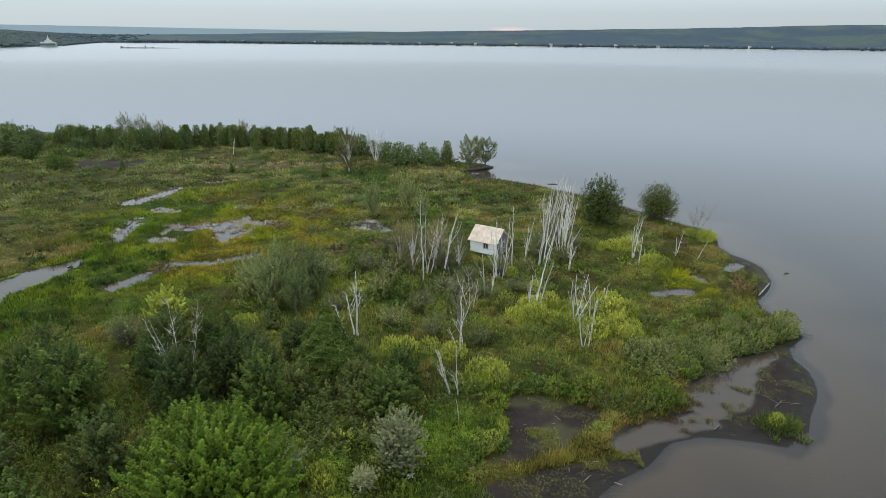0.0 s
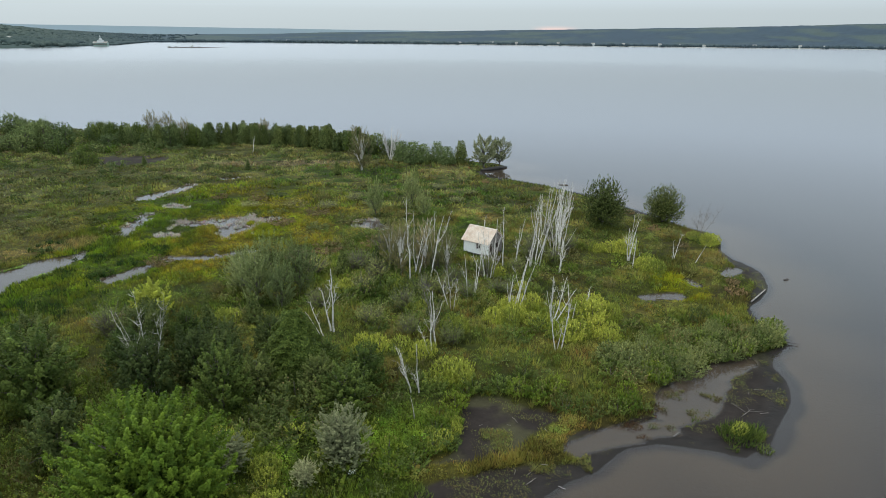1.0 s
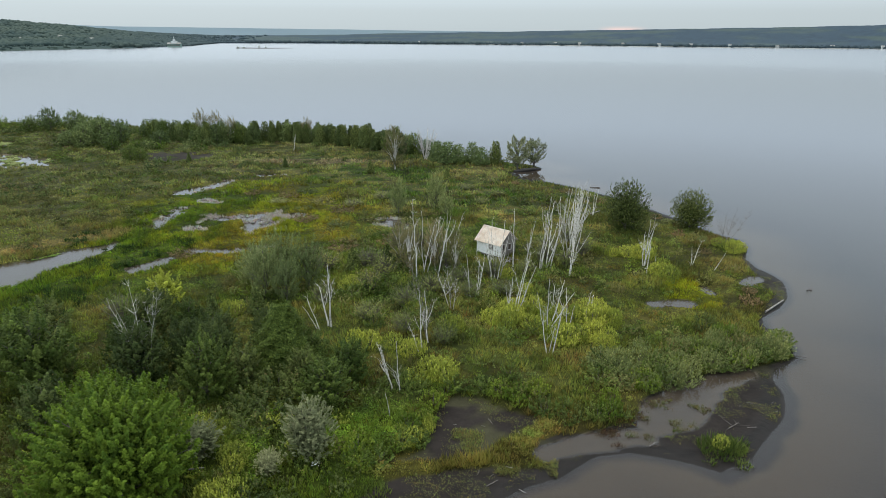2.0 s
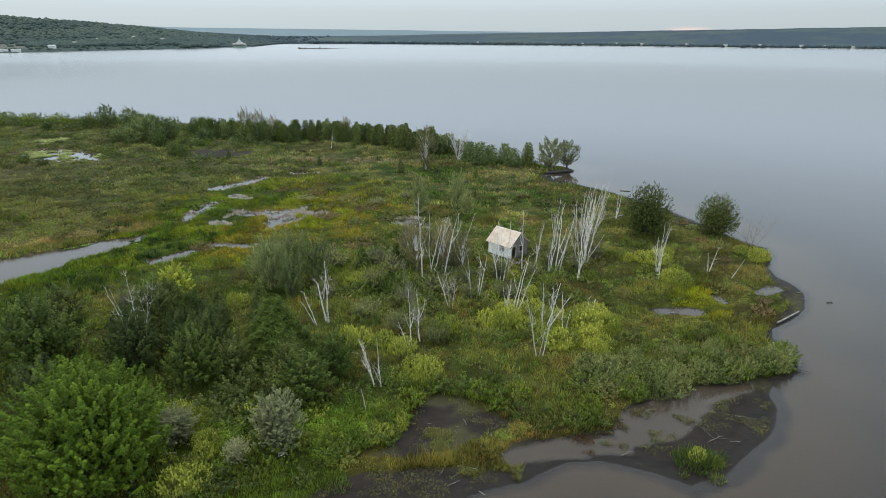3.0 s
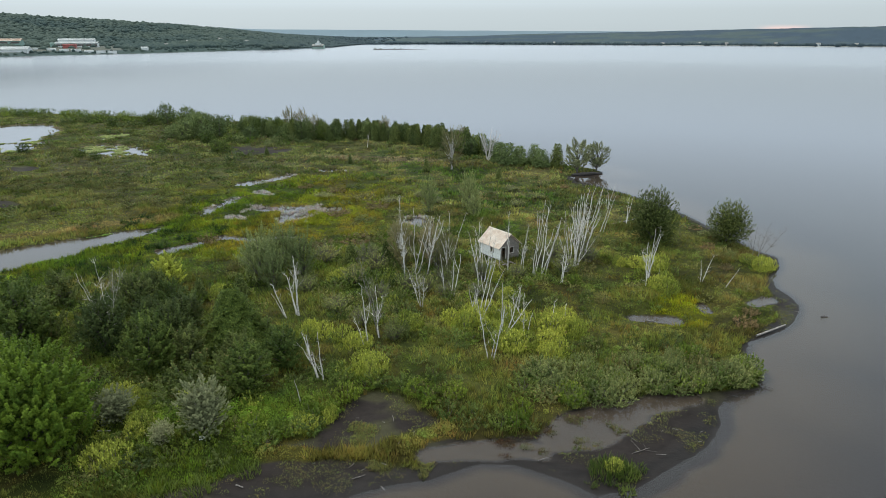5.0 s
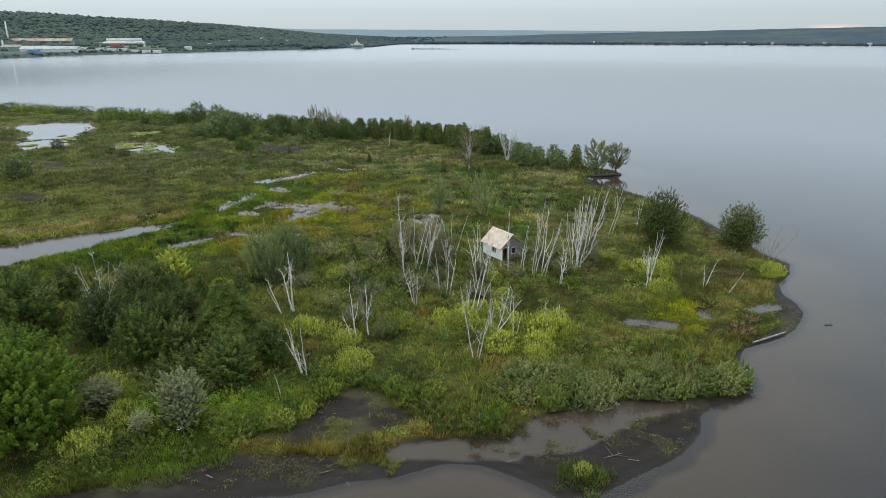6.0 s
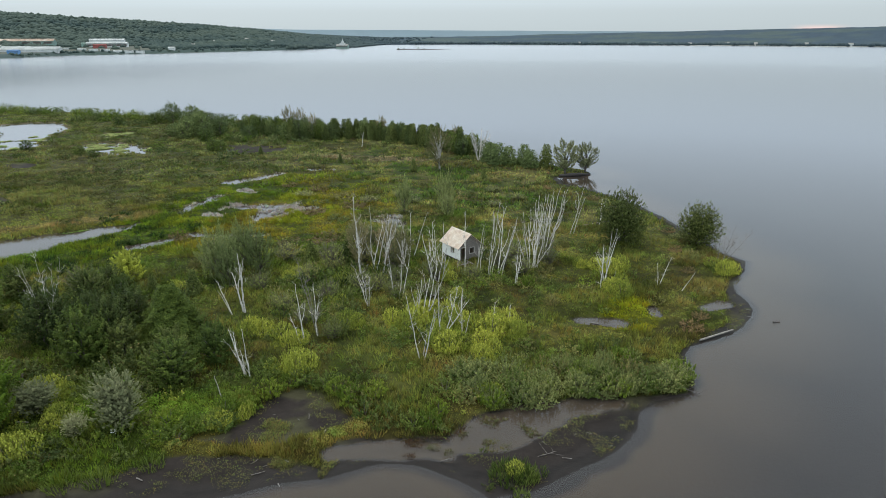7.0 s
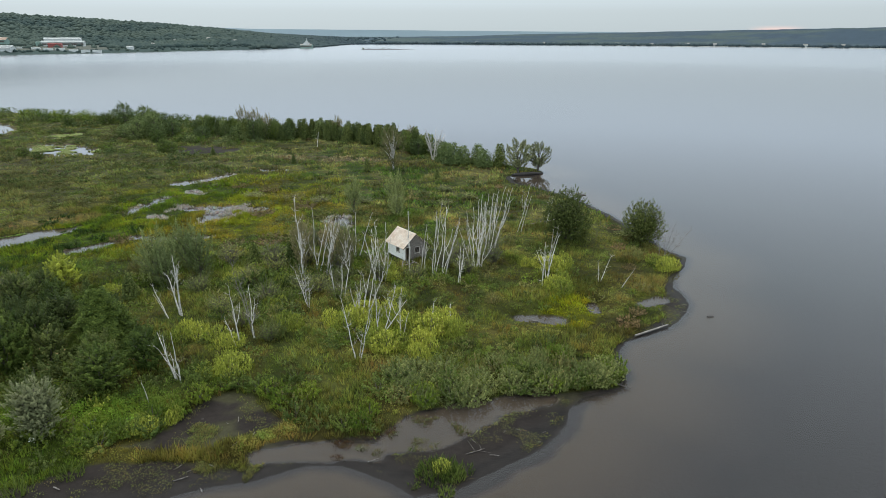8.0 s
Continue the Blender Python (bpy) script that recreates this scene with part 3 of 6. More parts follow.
def build_far():
    az = np.concatenate([np.arange(-180, -72, 4.0), np.arange(-72, 46, 0.25), np.arange(46, 180.5, 4.0)])
    step = np.concatenate([np.arange(-30, 120, 10), np.arange(120, 1450, 30), np.arange(1450, 2300, 170)])
    ga, gs = np.meshgrid(az, step)
    r = np.interp(ga, FAR_AZ, FAR_R) + gs
    x, y = far_place(ga, r)
    z = far_ground(ga, r) + np.where(gs > 120, rng.uniform(0, 1.5, ga.shape), 0)
    # bluish base tints carry the haze of distance over the hills
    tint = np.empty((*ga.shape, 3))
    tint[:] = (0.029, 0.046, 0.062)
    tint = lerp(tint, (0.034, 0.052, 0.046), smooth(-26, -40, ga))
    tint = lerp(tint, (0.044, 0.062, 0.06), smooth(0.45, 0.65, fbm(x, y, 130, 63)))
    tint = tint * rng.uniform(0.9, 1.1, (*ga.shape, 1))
    tint = lerp(tint, (0.3, 0.3, 0.28), smooth(24, 14, gs) * smooth(-12, -2, ga) * 0.8)
    yard = smooth(-44, -47, ga) * smooth(20, 60, gs) * smooth(520, 430, gs)
    tint = lerp(tint, (0.09, 0.088, 0.07), yard * 0.7)
    v = np.stack([x, y, z], -1).reshape(-1, 3)
    i = np.arange(ga.size).reshape(ga.shape)
    f = np.stack([i[:-1, :-1], i[:-1, 1:], i[1:, 1:], i[1:, :-1]], -1).reshape(-1, 4)
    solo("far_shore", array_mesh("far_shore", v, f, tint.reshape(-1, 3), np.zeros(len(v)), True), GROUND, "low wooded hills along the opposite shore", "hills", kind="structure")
    # woods: uneven lumps of crowns, thick along the water and over the slopes
    n = 17000
    a = rng.uniform(-66, 42, n)
    s = np.where(np.arange(n) < 6500, rng.uniform(12, 90, n), 90 + 1150 * rng.random(n) ** 1.3)
    a = np.where(s > 90, rng.uniform(-66, -24, n), a)
    s = np.where((s > 90) & (rng.random(n) < smooth(-36, -24, a)), rng.uniform(12, 90, n), s)
    rr = np.interp(a, FAR_AZ, FAR_R) + s
    open_land = (a < -36) & (s < 190) & (rng.random(n) < 0.75) | (a < -46) & (s > 25) & (s < 480) & (rng.random(n) < 0.97)
    low = (a > -33) & (a < -26)
    a, rr, s, low = a[~open_land], rr[~open_land], s[~open_land], low[~open_land]
    n = len(a)
    px, py = far_place(a, rr)
    pz = far_ground(a, rr)
    h = rng.uniform(2.5, 5, n) * np.where(s < 40, 2, 1) * np.where(low, 0.6, 1.0)
    small = np.where(a < -36, 0.5, 1.0)
    h, w = h * small, rng.uniform(5, 10, n) * small
    slope = s > 90
    h, w = np.where(slope, rng.uniform(5, 10, n), h), np.where(slope, rng.uniform(6, 13, n), w)
    ring = 5
    base = np.zeros((n, ring * 2 + 1, 3))
    for k in range(ring):
        t = 2 * math.pi * k / ring + rng.uniform(0, 1, n)
        for lvl, (zz, ww) in enumerate(((0.0, 0.9), (0.55, 1.0))):
            j = rng.uniform(0.7, 1.2, n)
            j = 0.5 + 0.5 * j
            base[:, lvl * ring + k] = np.stack([px + np.cos(t) * w * ww * j, py + np.sin(t) * w * ww * j, pz - 1 + h * (zz + rng.uniform(-0.08, 0.08, n))], -1)
    base[:, -1] = np.stack([px, py, pz + h], -1)
    quad = [(k, (k + 1) % ring, ring + (k + 1) % ring, ring + k) for k in range(ring)]
    tri = [(ring + k, ring + (k + 1) % ring, 2 * ring, 2 * ring) for k in range(ring)]
    off = (np.arange(n) * (2 * ring + 1))[:, None, None]
    fq = (np.array(quad)[None] + off).reshape(-1, 4)
    ft = (np.array(tri)[None, :, :3] + off).reshape(-1, 3)
    fa = np.concatenate([fq[:, [0, 1, 2]], fq[:, [0, 2, 3]], ft])
    mix = rng.random(n)[:, None]
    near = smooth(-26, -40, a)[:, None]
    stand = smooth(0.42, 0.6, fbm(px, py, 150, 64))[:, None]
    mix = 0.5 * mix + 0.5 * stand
    # haze over the woods is put into these tints, bluer to the right
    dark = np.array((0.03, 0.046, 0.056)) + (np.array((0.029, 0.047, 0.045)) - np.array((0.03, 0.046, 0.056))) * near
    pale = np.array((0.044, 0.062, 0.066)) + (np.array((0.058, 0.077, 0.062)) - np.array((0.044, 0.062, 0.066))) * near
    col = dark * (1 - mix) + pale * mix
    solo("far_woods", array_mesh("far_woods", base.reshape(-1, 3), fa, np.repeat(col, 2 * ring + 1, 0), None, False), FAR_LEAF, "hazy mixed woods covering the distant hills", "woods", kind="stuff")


build_far()


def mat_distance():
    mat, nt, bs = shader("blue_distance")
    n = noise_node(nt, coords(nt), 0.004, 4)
    # pale blue-grey: the haze before the ridge is mixed into the colour
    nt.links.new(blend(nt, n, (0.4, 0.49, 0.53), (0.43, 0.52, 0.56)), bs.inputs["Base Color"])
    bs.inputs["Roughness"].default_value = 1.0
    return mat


def build_backdrop():
    az = np.arange(-70, 46, 0.4)
    el = np.interp(az, [-70, -52, -44, -36, -30, -22, -12, 0, 45], [0.012, 0.0105, 0.009, 0.0062, 0.0052, 0.0045, 0.0032, 0.002, 0.002])
    el = el * (0.94 + 0.12 * fbm(az, az * 0, 3, 66))
    x, y = far_place(az, 4650.0)
    lo, hi = np.stack([x, y, x * 0 - 5], -1), np.stack([x, y, 35.5 + el * 4650], -1)
    n = len(az)
    i = np.arange(n - 1)
    f = np.stack([i, i + 1, i + 1 + n, i + n], -1)
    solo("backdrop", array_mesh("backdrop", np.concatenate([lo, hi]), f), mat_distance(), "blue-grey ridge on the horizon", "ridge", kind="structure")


build_backdrop()


def ground_at(x, y):
    return float(ground(np.array([x]), np.array([y]))[0][0])


# ---- foliage builders ----
def leaf_mesh(name, centres, outward, size, tint, flat=0.4, slim=0.56, fine=False):
    """Leaf sprays turned outwards and upwards, each with its own colour: bent rhombs, or small pointed leaves where they are fine."""
    n = len(centres)
    nrm = outward * 0.9 + np.array((0, 0, flat)) + rng.normal(0, 0.36, (n, 3))
    nrm /= np.linalg.norm(nrm, axis=1)[:, None] + 1e-9
    ref = rng.normal(0, 1, (n, 3))
    u = np.cross(nrm, ref)
    u /= np.linalg.norm(u, axis=1)[:, None] + 1e-9
    w = np.cross(nrm, u)
    s = size[:, None]
    if fine:
        v = np.stack([centres - u * s * 0.8 - w * s * slim * 1.1, centres - u * s * 0.8 + w * s * slim * 1.1, centres + u * s], 1)
        return array_mesh(name, v.reshape(-1, 3), np.arange(n * 3).reshape(n, 3), np.repeat(tint, 3, 0))
    v = np.stack([centres - u * s, centres + w * s * slim - nrm * s * 0.15, centres + u * s, centres - w * s * slim - nrm * s * 0.15], 1)
    f = np.arange(n * 4).reshape(n, 4)
    return array_mesh(name, v.reshape(-1, 3), f, np.repeat(tint, 4, 0))


def leaf_tints(n, dark, light, dead=0.0, clump=None):
    k = rng.random((n, 1))
    if clump is not None:
        k = 0.3 * k + 0.7 * clump[:, None]
    c = np.array(dark) * (1 - k) + np.array(light) * k
    if dead:
        c[rng.random(n) < dead] = (0.16, 0.12, 0.05)
    return c


def crown_round(n, r, z0, z1, shoots, leaf, dark, light, open_=0.35, dead=0.0, taper=0.0, shell=0.66):
    """A leafy crown: sprays along many shoots that grow outwards and upwards, open between them."""
    h = (z1 - z0) / 2
    d = rng.normal(0, 1, (shoots, 3))
    d /= np.linalg.norm(d, axis=1)[:, None]
    uneven = 0.86 + 0.3 * np.abs(np.sin(3 * np.arctan2(d[:, 1], d[:, 0]) + 4 * d[:, 2])) * rng.uniform(0.3, 1, shoots)
    tip = d * (rng.uniform(shell, 1.0, shoots) * uneven)[:, None] * np.array((r, r, h)) + np.array((0, 0, (z0 + z1) / 2))
    tip[:, :2] *= (1 + taper * (0.45 - (tip[:, 2] - z0) / (z1 - z0)))[:, None]
    aim = d * np.array((0.55, 0.55, 0.4)) + np.array((0, 0, 0.62)) + rng.normal(0, 0.16, (shoots, 3))
    aim /= np.linalg.norm(aim, axis=1)[:, None]
    ln = rng.uniform(0.7, 1.3, shoots) * open_ * min(r, h * 1.3) * 1.6
    k = rng.integers(0, shoots, n)
    s = 1 - rng.random(n) ** 1.25
    rad = rng.normal(0, 1, (n, 3))
    rad /= np.linalg.norm(rad, axis=1)[:, None]
    pos = tip[k] + aim[k] * (ln[k] * (s - 1.0))[:, None] + rad * (open_ * r * 0.46 * (1.08 - s) ** 0.8 * rng.uniform(0.4, 1.0, n))[:, None]
    pos[:, 2] = np.maximum(pos[:, 2], rng.uniform(0.02, 0.3, n))
    o = rad * 0.8 + aim[k] * 0.5 + d[k] * 0.5
    o /= np.linalg.norm(o, axis=1)[:, None]
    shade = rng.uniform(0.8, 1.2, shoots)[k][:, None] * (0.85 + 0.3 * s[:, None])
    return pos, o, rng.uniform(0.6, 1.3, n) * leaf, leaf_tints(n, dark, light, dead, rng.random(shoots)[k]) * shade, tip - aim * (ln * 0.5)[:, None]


def crown_cone(n, r, z0, z1, leaf, dark, light, fat=0.75):
    """A conifer: sprays on drooping whorls that narrow to a point, uneven from side to side."""
    u = 1 - np.sqrt(rng.random(n) * 0.985 + 0.015)
    a = rng.uniform(0, 2 * math.pi, n)
    lobes = 1 + 0.16 * np.sin(a * 3 + u * 9) + 0.12 * np.sin(a * 7 - u * 23) + 0.1 * np.sin(u * 60)
    rr = r * (1 - u) ** fat * np.minimum(1, 0.5 + u * 4) * lobes * rng.uniform(0.7, 1.05, n)
    o = np.stack([np.cos(a), np.sin(a), np.full(n, 0.35)], -1)
    pos = np.stack([np.cos(a) * rr, np.sin(a) * rr, z0 + (z1 - z0) * u - 0.12 * rr], -1)
    return pos, o, rng.uniform(0.6, 1.25, n) * leaf, leaf_tints(n, dark, light) * (0.8 + 0.4 * rng.random((n, 1)))


def crooked(a, b, n, wobble):
    a, b = Vector(a), Vector(b)
    pts = []
    off = Vector((0, 0, 0))
    for k in range(n + 1):
        pts.append(a.lerp(b, k / n) + off * min(1, k))
        off += Vector((rng.normal(0, wobble), rng.normal(0, wobble), 0))
    return pts


def trunk_mesh(name, h, radius, limbs, lean=0.0):
    path = crooked((0, 0, -0.4), (lean, 0, h * 0.7), 6, 0.04 * h / 6)
    pieces = [tube(path, [radius * (1 - 0.8 * k / 6) for k in range(7)], 7)]
    for c in limbs:
        s = path[min(5, 1 + int(5 * max(0, c[2] / h - 0.35)))]
        e = Vector(c) * 0.97
        mid = s.lerp(e, 0.5) + Vector((0, 0, 0.06 * h))
        pieces.append(tube([s, mid, e], [radius * 0.38, radius * 0.24, radius * 0.08], 5))
    v, f = join(pieces)
    return array_mesh(name, v, f, smoothed=True)


# distant: a paler, bluer green with the haze over far plants in it
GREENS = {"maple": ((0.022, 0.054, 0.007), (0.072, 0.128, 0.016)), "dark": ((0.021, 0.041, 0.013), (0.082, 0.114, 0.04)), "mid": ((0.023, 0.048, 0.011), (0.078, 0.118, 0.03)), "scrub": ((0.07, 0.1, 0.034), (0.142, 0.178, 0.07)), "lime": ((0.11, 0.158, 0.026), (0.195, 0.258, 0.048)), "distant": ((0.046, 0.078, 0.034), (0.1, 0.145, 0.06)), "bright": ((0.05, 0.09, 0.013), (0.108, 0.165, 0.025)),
          "grey": ((0.1, 0.13, 0.078), (0.205, 0.24, 0.158)), "yellow": ((0.11, 0.156, 0.03), (0.25, 0.305, 0.066)), "olive": ((0.06, 0.075, 0.028), (0.11, 0.12, 0.05)),
          "pale": ((0.07, 0.1, 0.04), (0.148, 0.186, 0.08)), "birch": ((0.085, 0.092, 0.05), (0.16, 0.162, 0.1)), "alder": ((0.032, 0.052, 0.016), (0.088, 0.118, 0.04)), "poplar": ((0.075, 0.112, 0.05), (0.158, 0.206, 0.1)), "spruce": ((0.02, 0.043, 0.011), (0.058, 0.094, 0.022)), "thuja": ((0.026, 0.058, 0.012), (0.066, 0.112, 0.022)), "brown": ((0.085, 0.07, 0.045), (0.12, 0.1, 0.06))}
GREENS = {k: tuple((r * 1.16, g, b * 0.78) for r, g, b in v) for k, v in GREENS.items()}
PROTO = {}


def broad_tree(key, name, h, r, n, leaf, green, label, blobs=26, z0=0.18, open_=0.36, group="", dead=0.0, bark=None, taper=0.55, solid=True, fine=True):
    pos, o, s, t, c = crown_round(n, r, h * z0, h, blobs, leaf, *GREENS[green], open_=open_, dead=dead, taper=taper)
    e = thing(name, pose(0, 0, -500), label, "tree", group)
    part("trunk", trunk_mesh("trunk", h, 0.022 * h + 0.03, [tuple(q) for q in c[:14]]), bark or BARK, e)
    core = n // 14
    d = rng.normal(0, 1, (core, 3))
    d *= (rng.random((core, 1)) ** 0.5 * 0.58) / np.linalg.norm(d, axis=1)[:, None]
    inner = d * np.array((r, r, h * (1 - z0) / 2)) + np.array((0, 0, h * (1 + z0) / 2 * 0.94))
    inner[:, :2] *= (1 + taper * (0.45 - inner[:, 2:3] / h))
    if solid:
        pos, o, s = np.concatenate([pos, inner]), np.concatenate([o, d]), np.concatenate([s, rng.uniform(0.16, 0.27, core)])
        # inner leaves tinted darker, putting the crown's inner shade into their colour
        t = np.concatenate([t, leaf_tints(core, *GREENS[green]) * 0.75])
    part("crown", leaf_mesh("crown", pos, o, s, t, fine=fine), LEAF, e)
    PROTO[key] = (e, h, r)


def cone_tree(key, name, h, r, n, leaf, green, label, fat=0.75, group=""):
    pos, o, s, t = crown_cone(n, r, 0.25, h, leaf, *GREENS[green], fat=fat)
    e = thing(name, pose(0, 0, -500), label, "tree", group)
    part("trunk", trunk_mesh("trunk", h, 0.02 * h + 0.03, []), BARK, e)
    core = n // 12
    u, a = rng.random(core) ** 1.6 * 0.85, rng.uniform(0, 2 * math.pi, core)
    rr = r * (1 - u) ** fat * 0.62 * np.sqrt(rng.random(core))
    inner = np.stack([np.cos(a) * rr, np.sin(a) * rr, 0.3 + (h - 0.6) * u], -1)
    pos, o, s = np.concatenate([pos, inner]), np.concatenate([o, inner * np.array((1, 1, 0)) / r]), np.concatenate([s, rng.uniform(0.16, 0.27, core)])
    # shade inside the cone is coloured in: core sprays at 0.75
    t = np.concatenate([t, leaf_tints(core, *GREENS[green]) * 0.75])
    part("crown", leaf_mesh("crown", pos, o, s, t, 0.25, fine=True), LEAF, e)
    PROTO[key] = (e, h, r)


def shrub(key, h, r, n, leaf, green, label, dead=0.02, shoots=56, open_=0.36):
    pos, o, s, t, c = crown_round(n, r, -0.3 * h, h, shoots, leaf, *GREENS[green], open_=open_, dead=dead, shell=0.8)
    e = thing("shrub", pose(0, 0, -500), label, "shrub", "shrubs on the island")
    stems = [tube(crooked((0, 0, -0.2), q * 0.9, 3, 0.03), (0.04, 0.03, 0.022, 0.01), 4) for q in c[:7]]
    v, f = join(stems)
    part("woody_base", array_mesh("woody_base", v, f), BARK, e)
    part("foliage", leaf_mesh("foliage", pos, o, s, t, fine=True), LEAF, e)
    PROTO[key] = (e, h, r)


USED = set()


def plant(key, x, y, h, w, label="", turn=None):
    """Places a grown copy with height h and crown width w."""
    e, ph, pr = PROTO[key]
    a = rng.uniform(0, 2 * math.pi) if turn is None else turn
    m = Matrix.Translation((x, y, ground_at(x, y) - 0.05)) @ Matrix.Rotation(a, 4, "Z") @ Matrix.Diagonal((w / 2 / pr, w / 2 / pr, h / ph, 1))
    if key not in USED:
        USED.add(key)
        e.matrix_basis = m
        ob = e
    else:
        ob = copy_thing(e, Matrix.Identity(4))
        ob.matrix_basis = m
    return tagged(ob, label)


def drop_unused():
    for key, (e, _, _) in PROTO.items():
        if key not in USED:
            for ob in (*e.children_recursive, e):
                bpy.data.objects.remove(ob)


# ---- trees ----
broad_tree("maple", "maple_tree", 11, 6.2, 80000, 0.1, "maple", "large bright green leafy maple above the wet shore", 1300, 0.0, 0.105, taper=0.3)
broad_tree("broad_a", "broadleaf_tree", 8, 3.6, 11500, 0.118, "dark", "dense dark green broadleaf tree in the thicket", 210, 0.0, 0.21, "thicket trees")
broad_tree("broad_b", "broadleaf_tree", 8, 3.4, 11500, 0.115, "mid", "full green broadleaf tree in the thicket", 230, 0.0, 0.2, "thicket trees")
broad_tree("broad_c", "broadleaf_tree", 8, 3.6, 10500, 0.12, "dark", "dark shaded tree with an uneven crown in the thicket", 80, 0.0, 0.34, "thicket trees", 0.01)
broad_tree("poplar", "poplar_tree", 8, 4.2, 10000, 0.092, "poplar", "airy grey-green poplar saplings beside the marsh", 130, 0.03, 0.24, taper=0.2, solid=True)
broad_tree("willow", "willow_tree", 7, 2.2, 26000, 0.052, "grey", "silvery grey willow near the muddy shore", 420, 0.0, 0.14, taper=0.1)
broad_tree("yellowing", "birch_tree", 5.7, 3.1, 9500, 0.095, "lime", "small yellow-green birch at the marsh edge", 60, 0.05, 0.32)
broad_tree("round_shore", "alder_tree", 8, 3.5, 32000, 0.074, "alder", "rounded dense alder standing by the water", 1300, -0.08, 0.07, taper=0.2)
broad_tree("airy", "shore_birch", 9, 3.2, 14000, 0.115, "grey", "thin grey-leaved birch leaning over the water", 100, 0.2, 0.28, taper=0.0, solid=False)
broad_tree("birch_far", "birch_tree", 12, 3.8, 9000, 0.12, "birch", "tall thin-leaved birch with grey stems", 150, 0.1, 0.26, bark=DEADWOOD, taper=0.0, solid=False)
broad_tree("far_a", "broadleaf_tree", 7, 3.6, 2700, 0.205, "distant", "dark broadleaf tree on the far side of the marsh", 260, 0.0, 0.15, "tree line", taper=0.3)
broad_tree("far_b", "broadleaf_tree", 6, 3.2, 2400, 0.205, "mid", "green broadleaf tree on the far side of the marsh", 260, 0.0, 0.15, "tree line", taper=0.3)
cone_tree("spruce", "conifer_tree", 9.5, 3.5, 36000, 0.1, "spruce", "broad dark green conifer in the thicket", 0.82)
cone_tree("thuja_far", "cedar_tree", 7, 2.3, 1700, 0.26, "dark", "dense dark cedar in the tree line", 0.52, "tree line")
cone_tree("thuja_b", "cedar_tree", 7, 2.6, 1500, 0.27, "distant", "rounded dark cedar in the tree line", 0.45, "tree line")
cone_tree("sapling", "spruce_sapling", 4, 1.1, 1500, 0.125, "dark", "small dark spruce standing in the marsh", 0.8, "spruce saplings")
shrub("willow_shrub", 2.2, 1.7, 2600, 0.066, "pale", "grey-green willow shrub at the water's edge", 0.02, 240, 0.16)
shrub("green_shrub", 2.0, 1.6, 1700, 0.086, "mid", "low leafy green shrub", 0.02, 80, 0.26)
shrub("olive_shrub", 1.6, 1.6, 1500, 0.086, "olive", "olive heath shrub with browning leaves", 0.12, 80, 0.26)
shrub("bright_shrub", 1.3, 1.5, 2000, 0.078, "bright", "lush bright green low shrub", 0.02, 170, 0.15)
shrub("brown_shrub", 1.3, 1.6, 1300, 0.088, "brown", "brownish sweet gale shrub in the marsh", 0.2)
shrub("dark_shrub", 2.6, 2.0, 2000, 0.1, "dark", "dark green alder shrub", 0.02, 80, 0.26)
shrub("yellow_shrub", 1.1, 1.5, 2500, 0.065, "yellow", "yellow-green fern and goldenrod clump", 0.02, 260, 0.125)


def twig_scrub(key, h, r, n, label):
    """A half-bare shrub: a fan of fine grey shoots with few small leaves on their outer ends."""
    pos, o, s, t, c = crown_round(n, r, 0.1 * h, h, 130, 0.066, *GREENS["scrub"], open_=0.3, dead=0.05, shell=0.45)
    e = thing("twiggy_shrub", pose(0, 0, -500), label, "shrub", "shrubs on the island")
    stems = []
    for q in c:
        k = Vector(q) * 1.08
        foot = Vector((k.x * 0.12 + rng.normal(0, 0.12), k.y * 0.12 + rng.normal(0, 0.12), -0.2))
        stems.append(tube([foot, foot.lerp(k, 0.5) + Vector((0, 0, 0.1 * h)), k + Vector((k.x * 0.1, k.y * 0.1, 0.12 * h))], (0.03, 0.02, 0.008), 3))
    v, f = join(stems)
    part("woody_base", array_mesh("woody_base", v, f), TWIG, e)
    part("foliage", leaf_mesh("foliage", pos, o, s, t, fine=True), LEAF, e)
    PROTO[key] = (e, h, r)


twig_scrub("twig_scrub", 4.0, 2.0, 2200, "dark grey twiggy shrub with sparse leaves among dead birches")
twig_scrub("twig_scrub_b", 3.0, 2.2, 2600, "low grey-green willow scrub with fine twigs")

plant("maple", -16.4, 38.0, 11.5, 13.4)
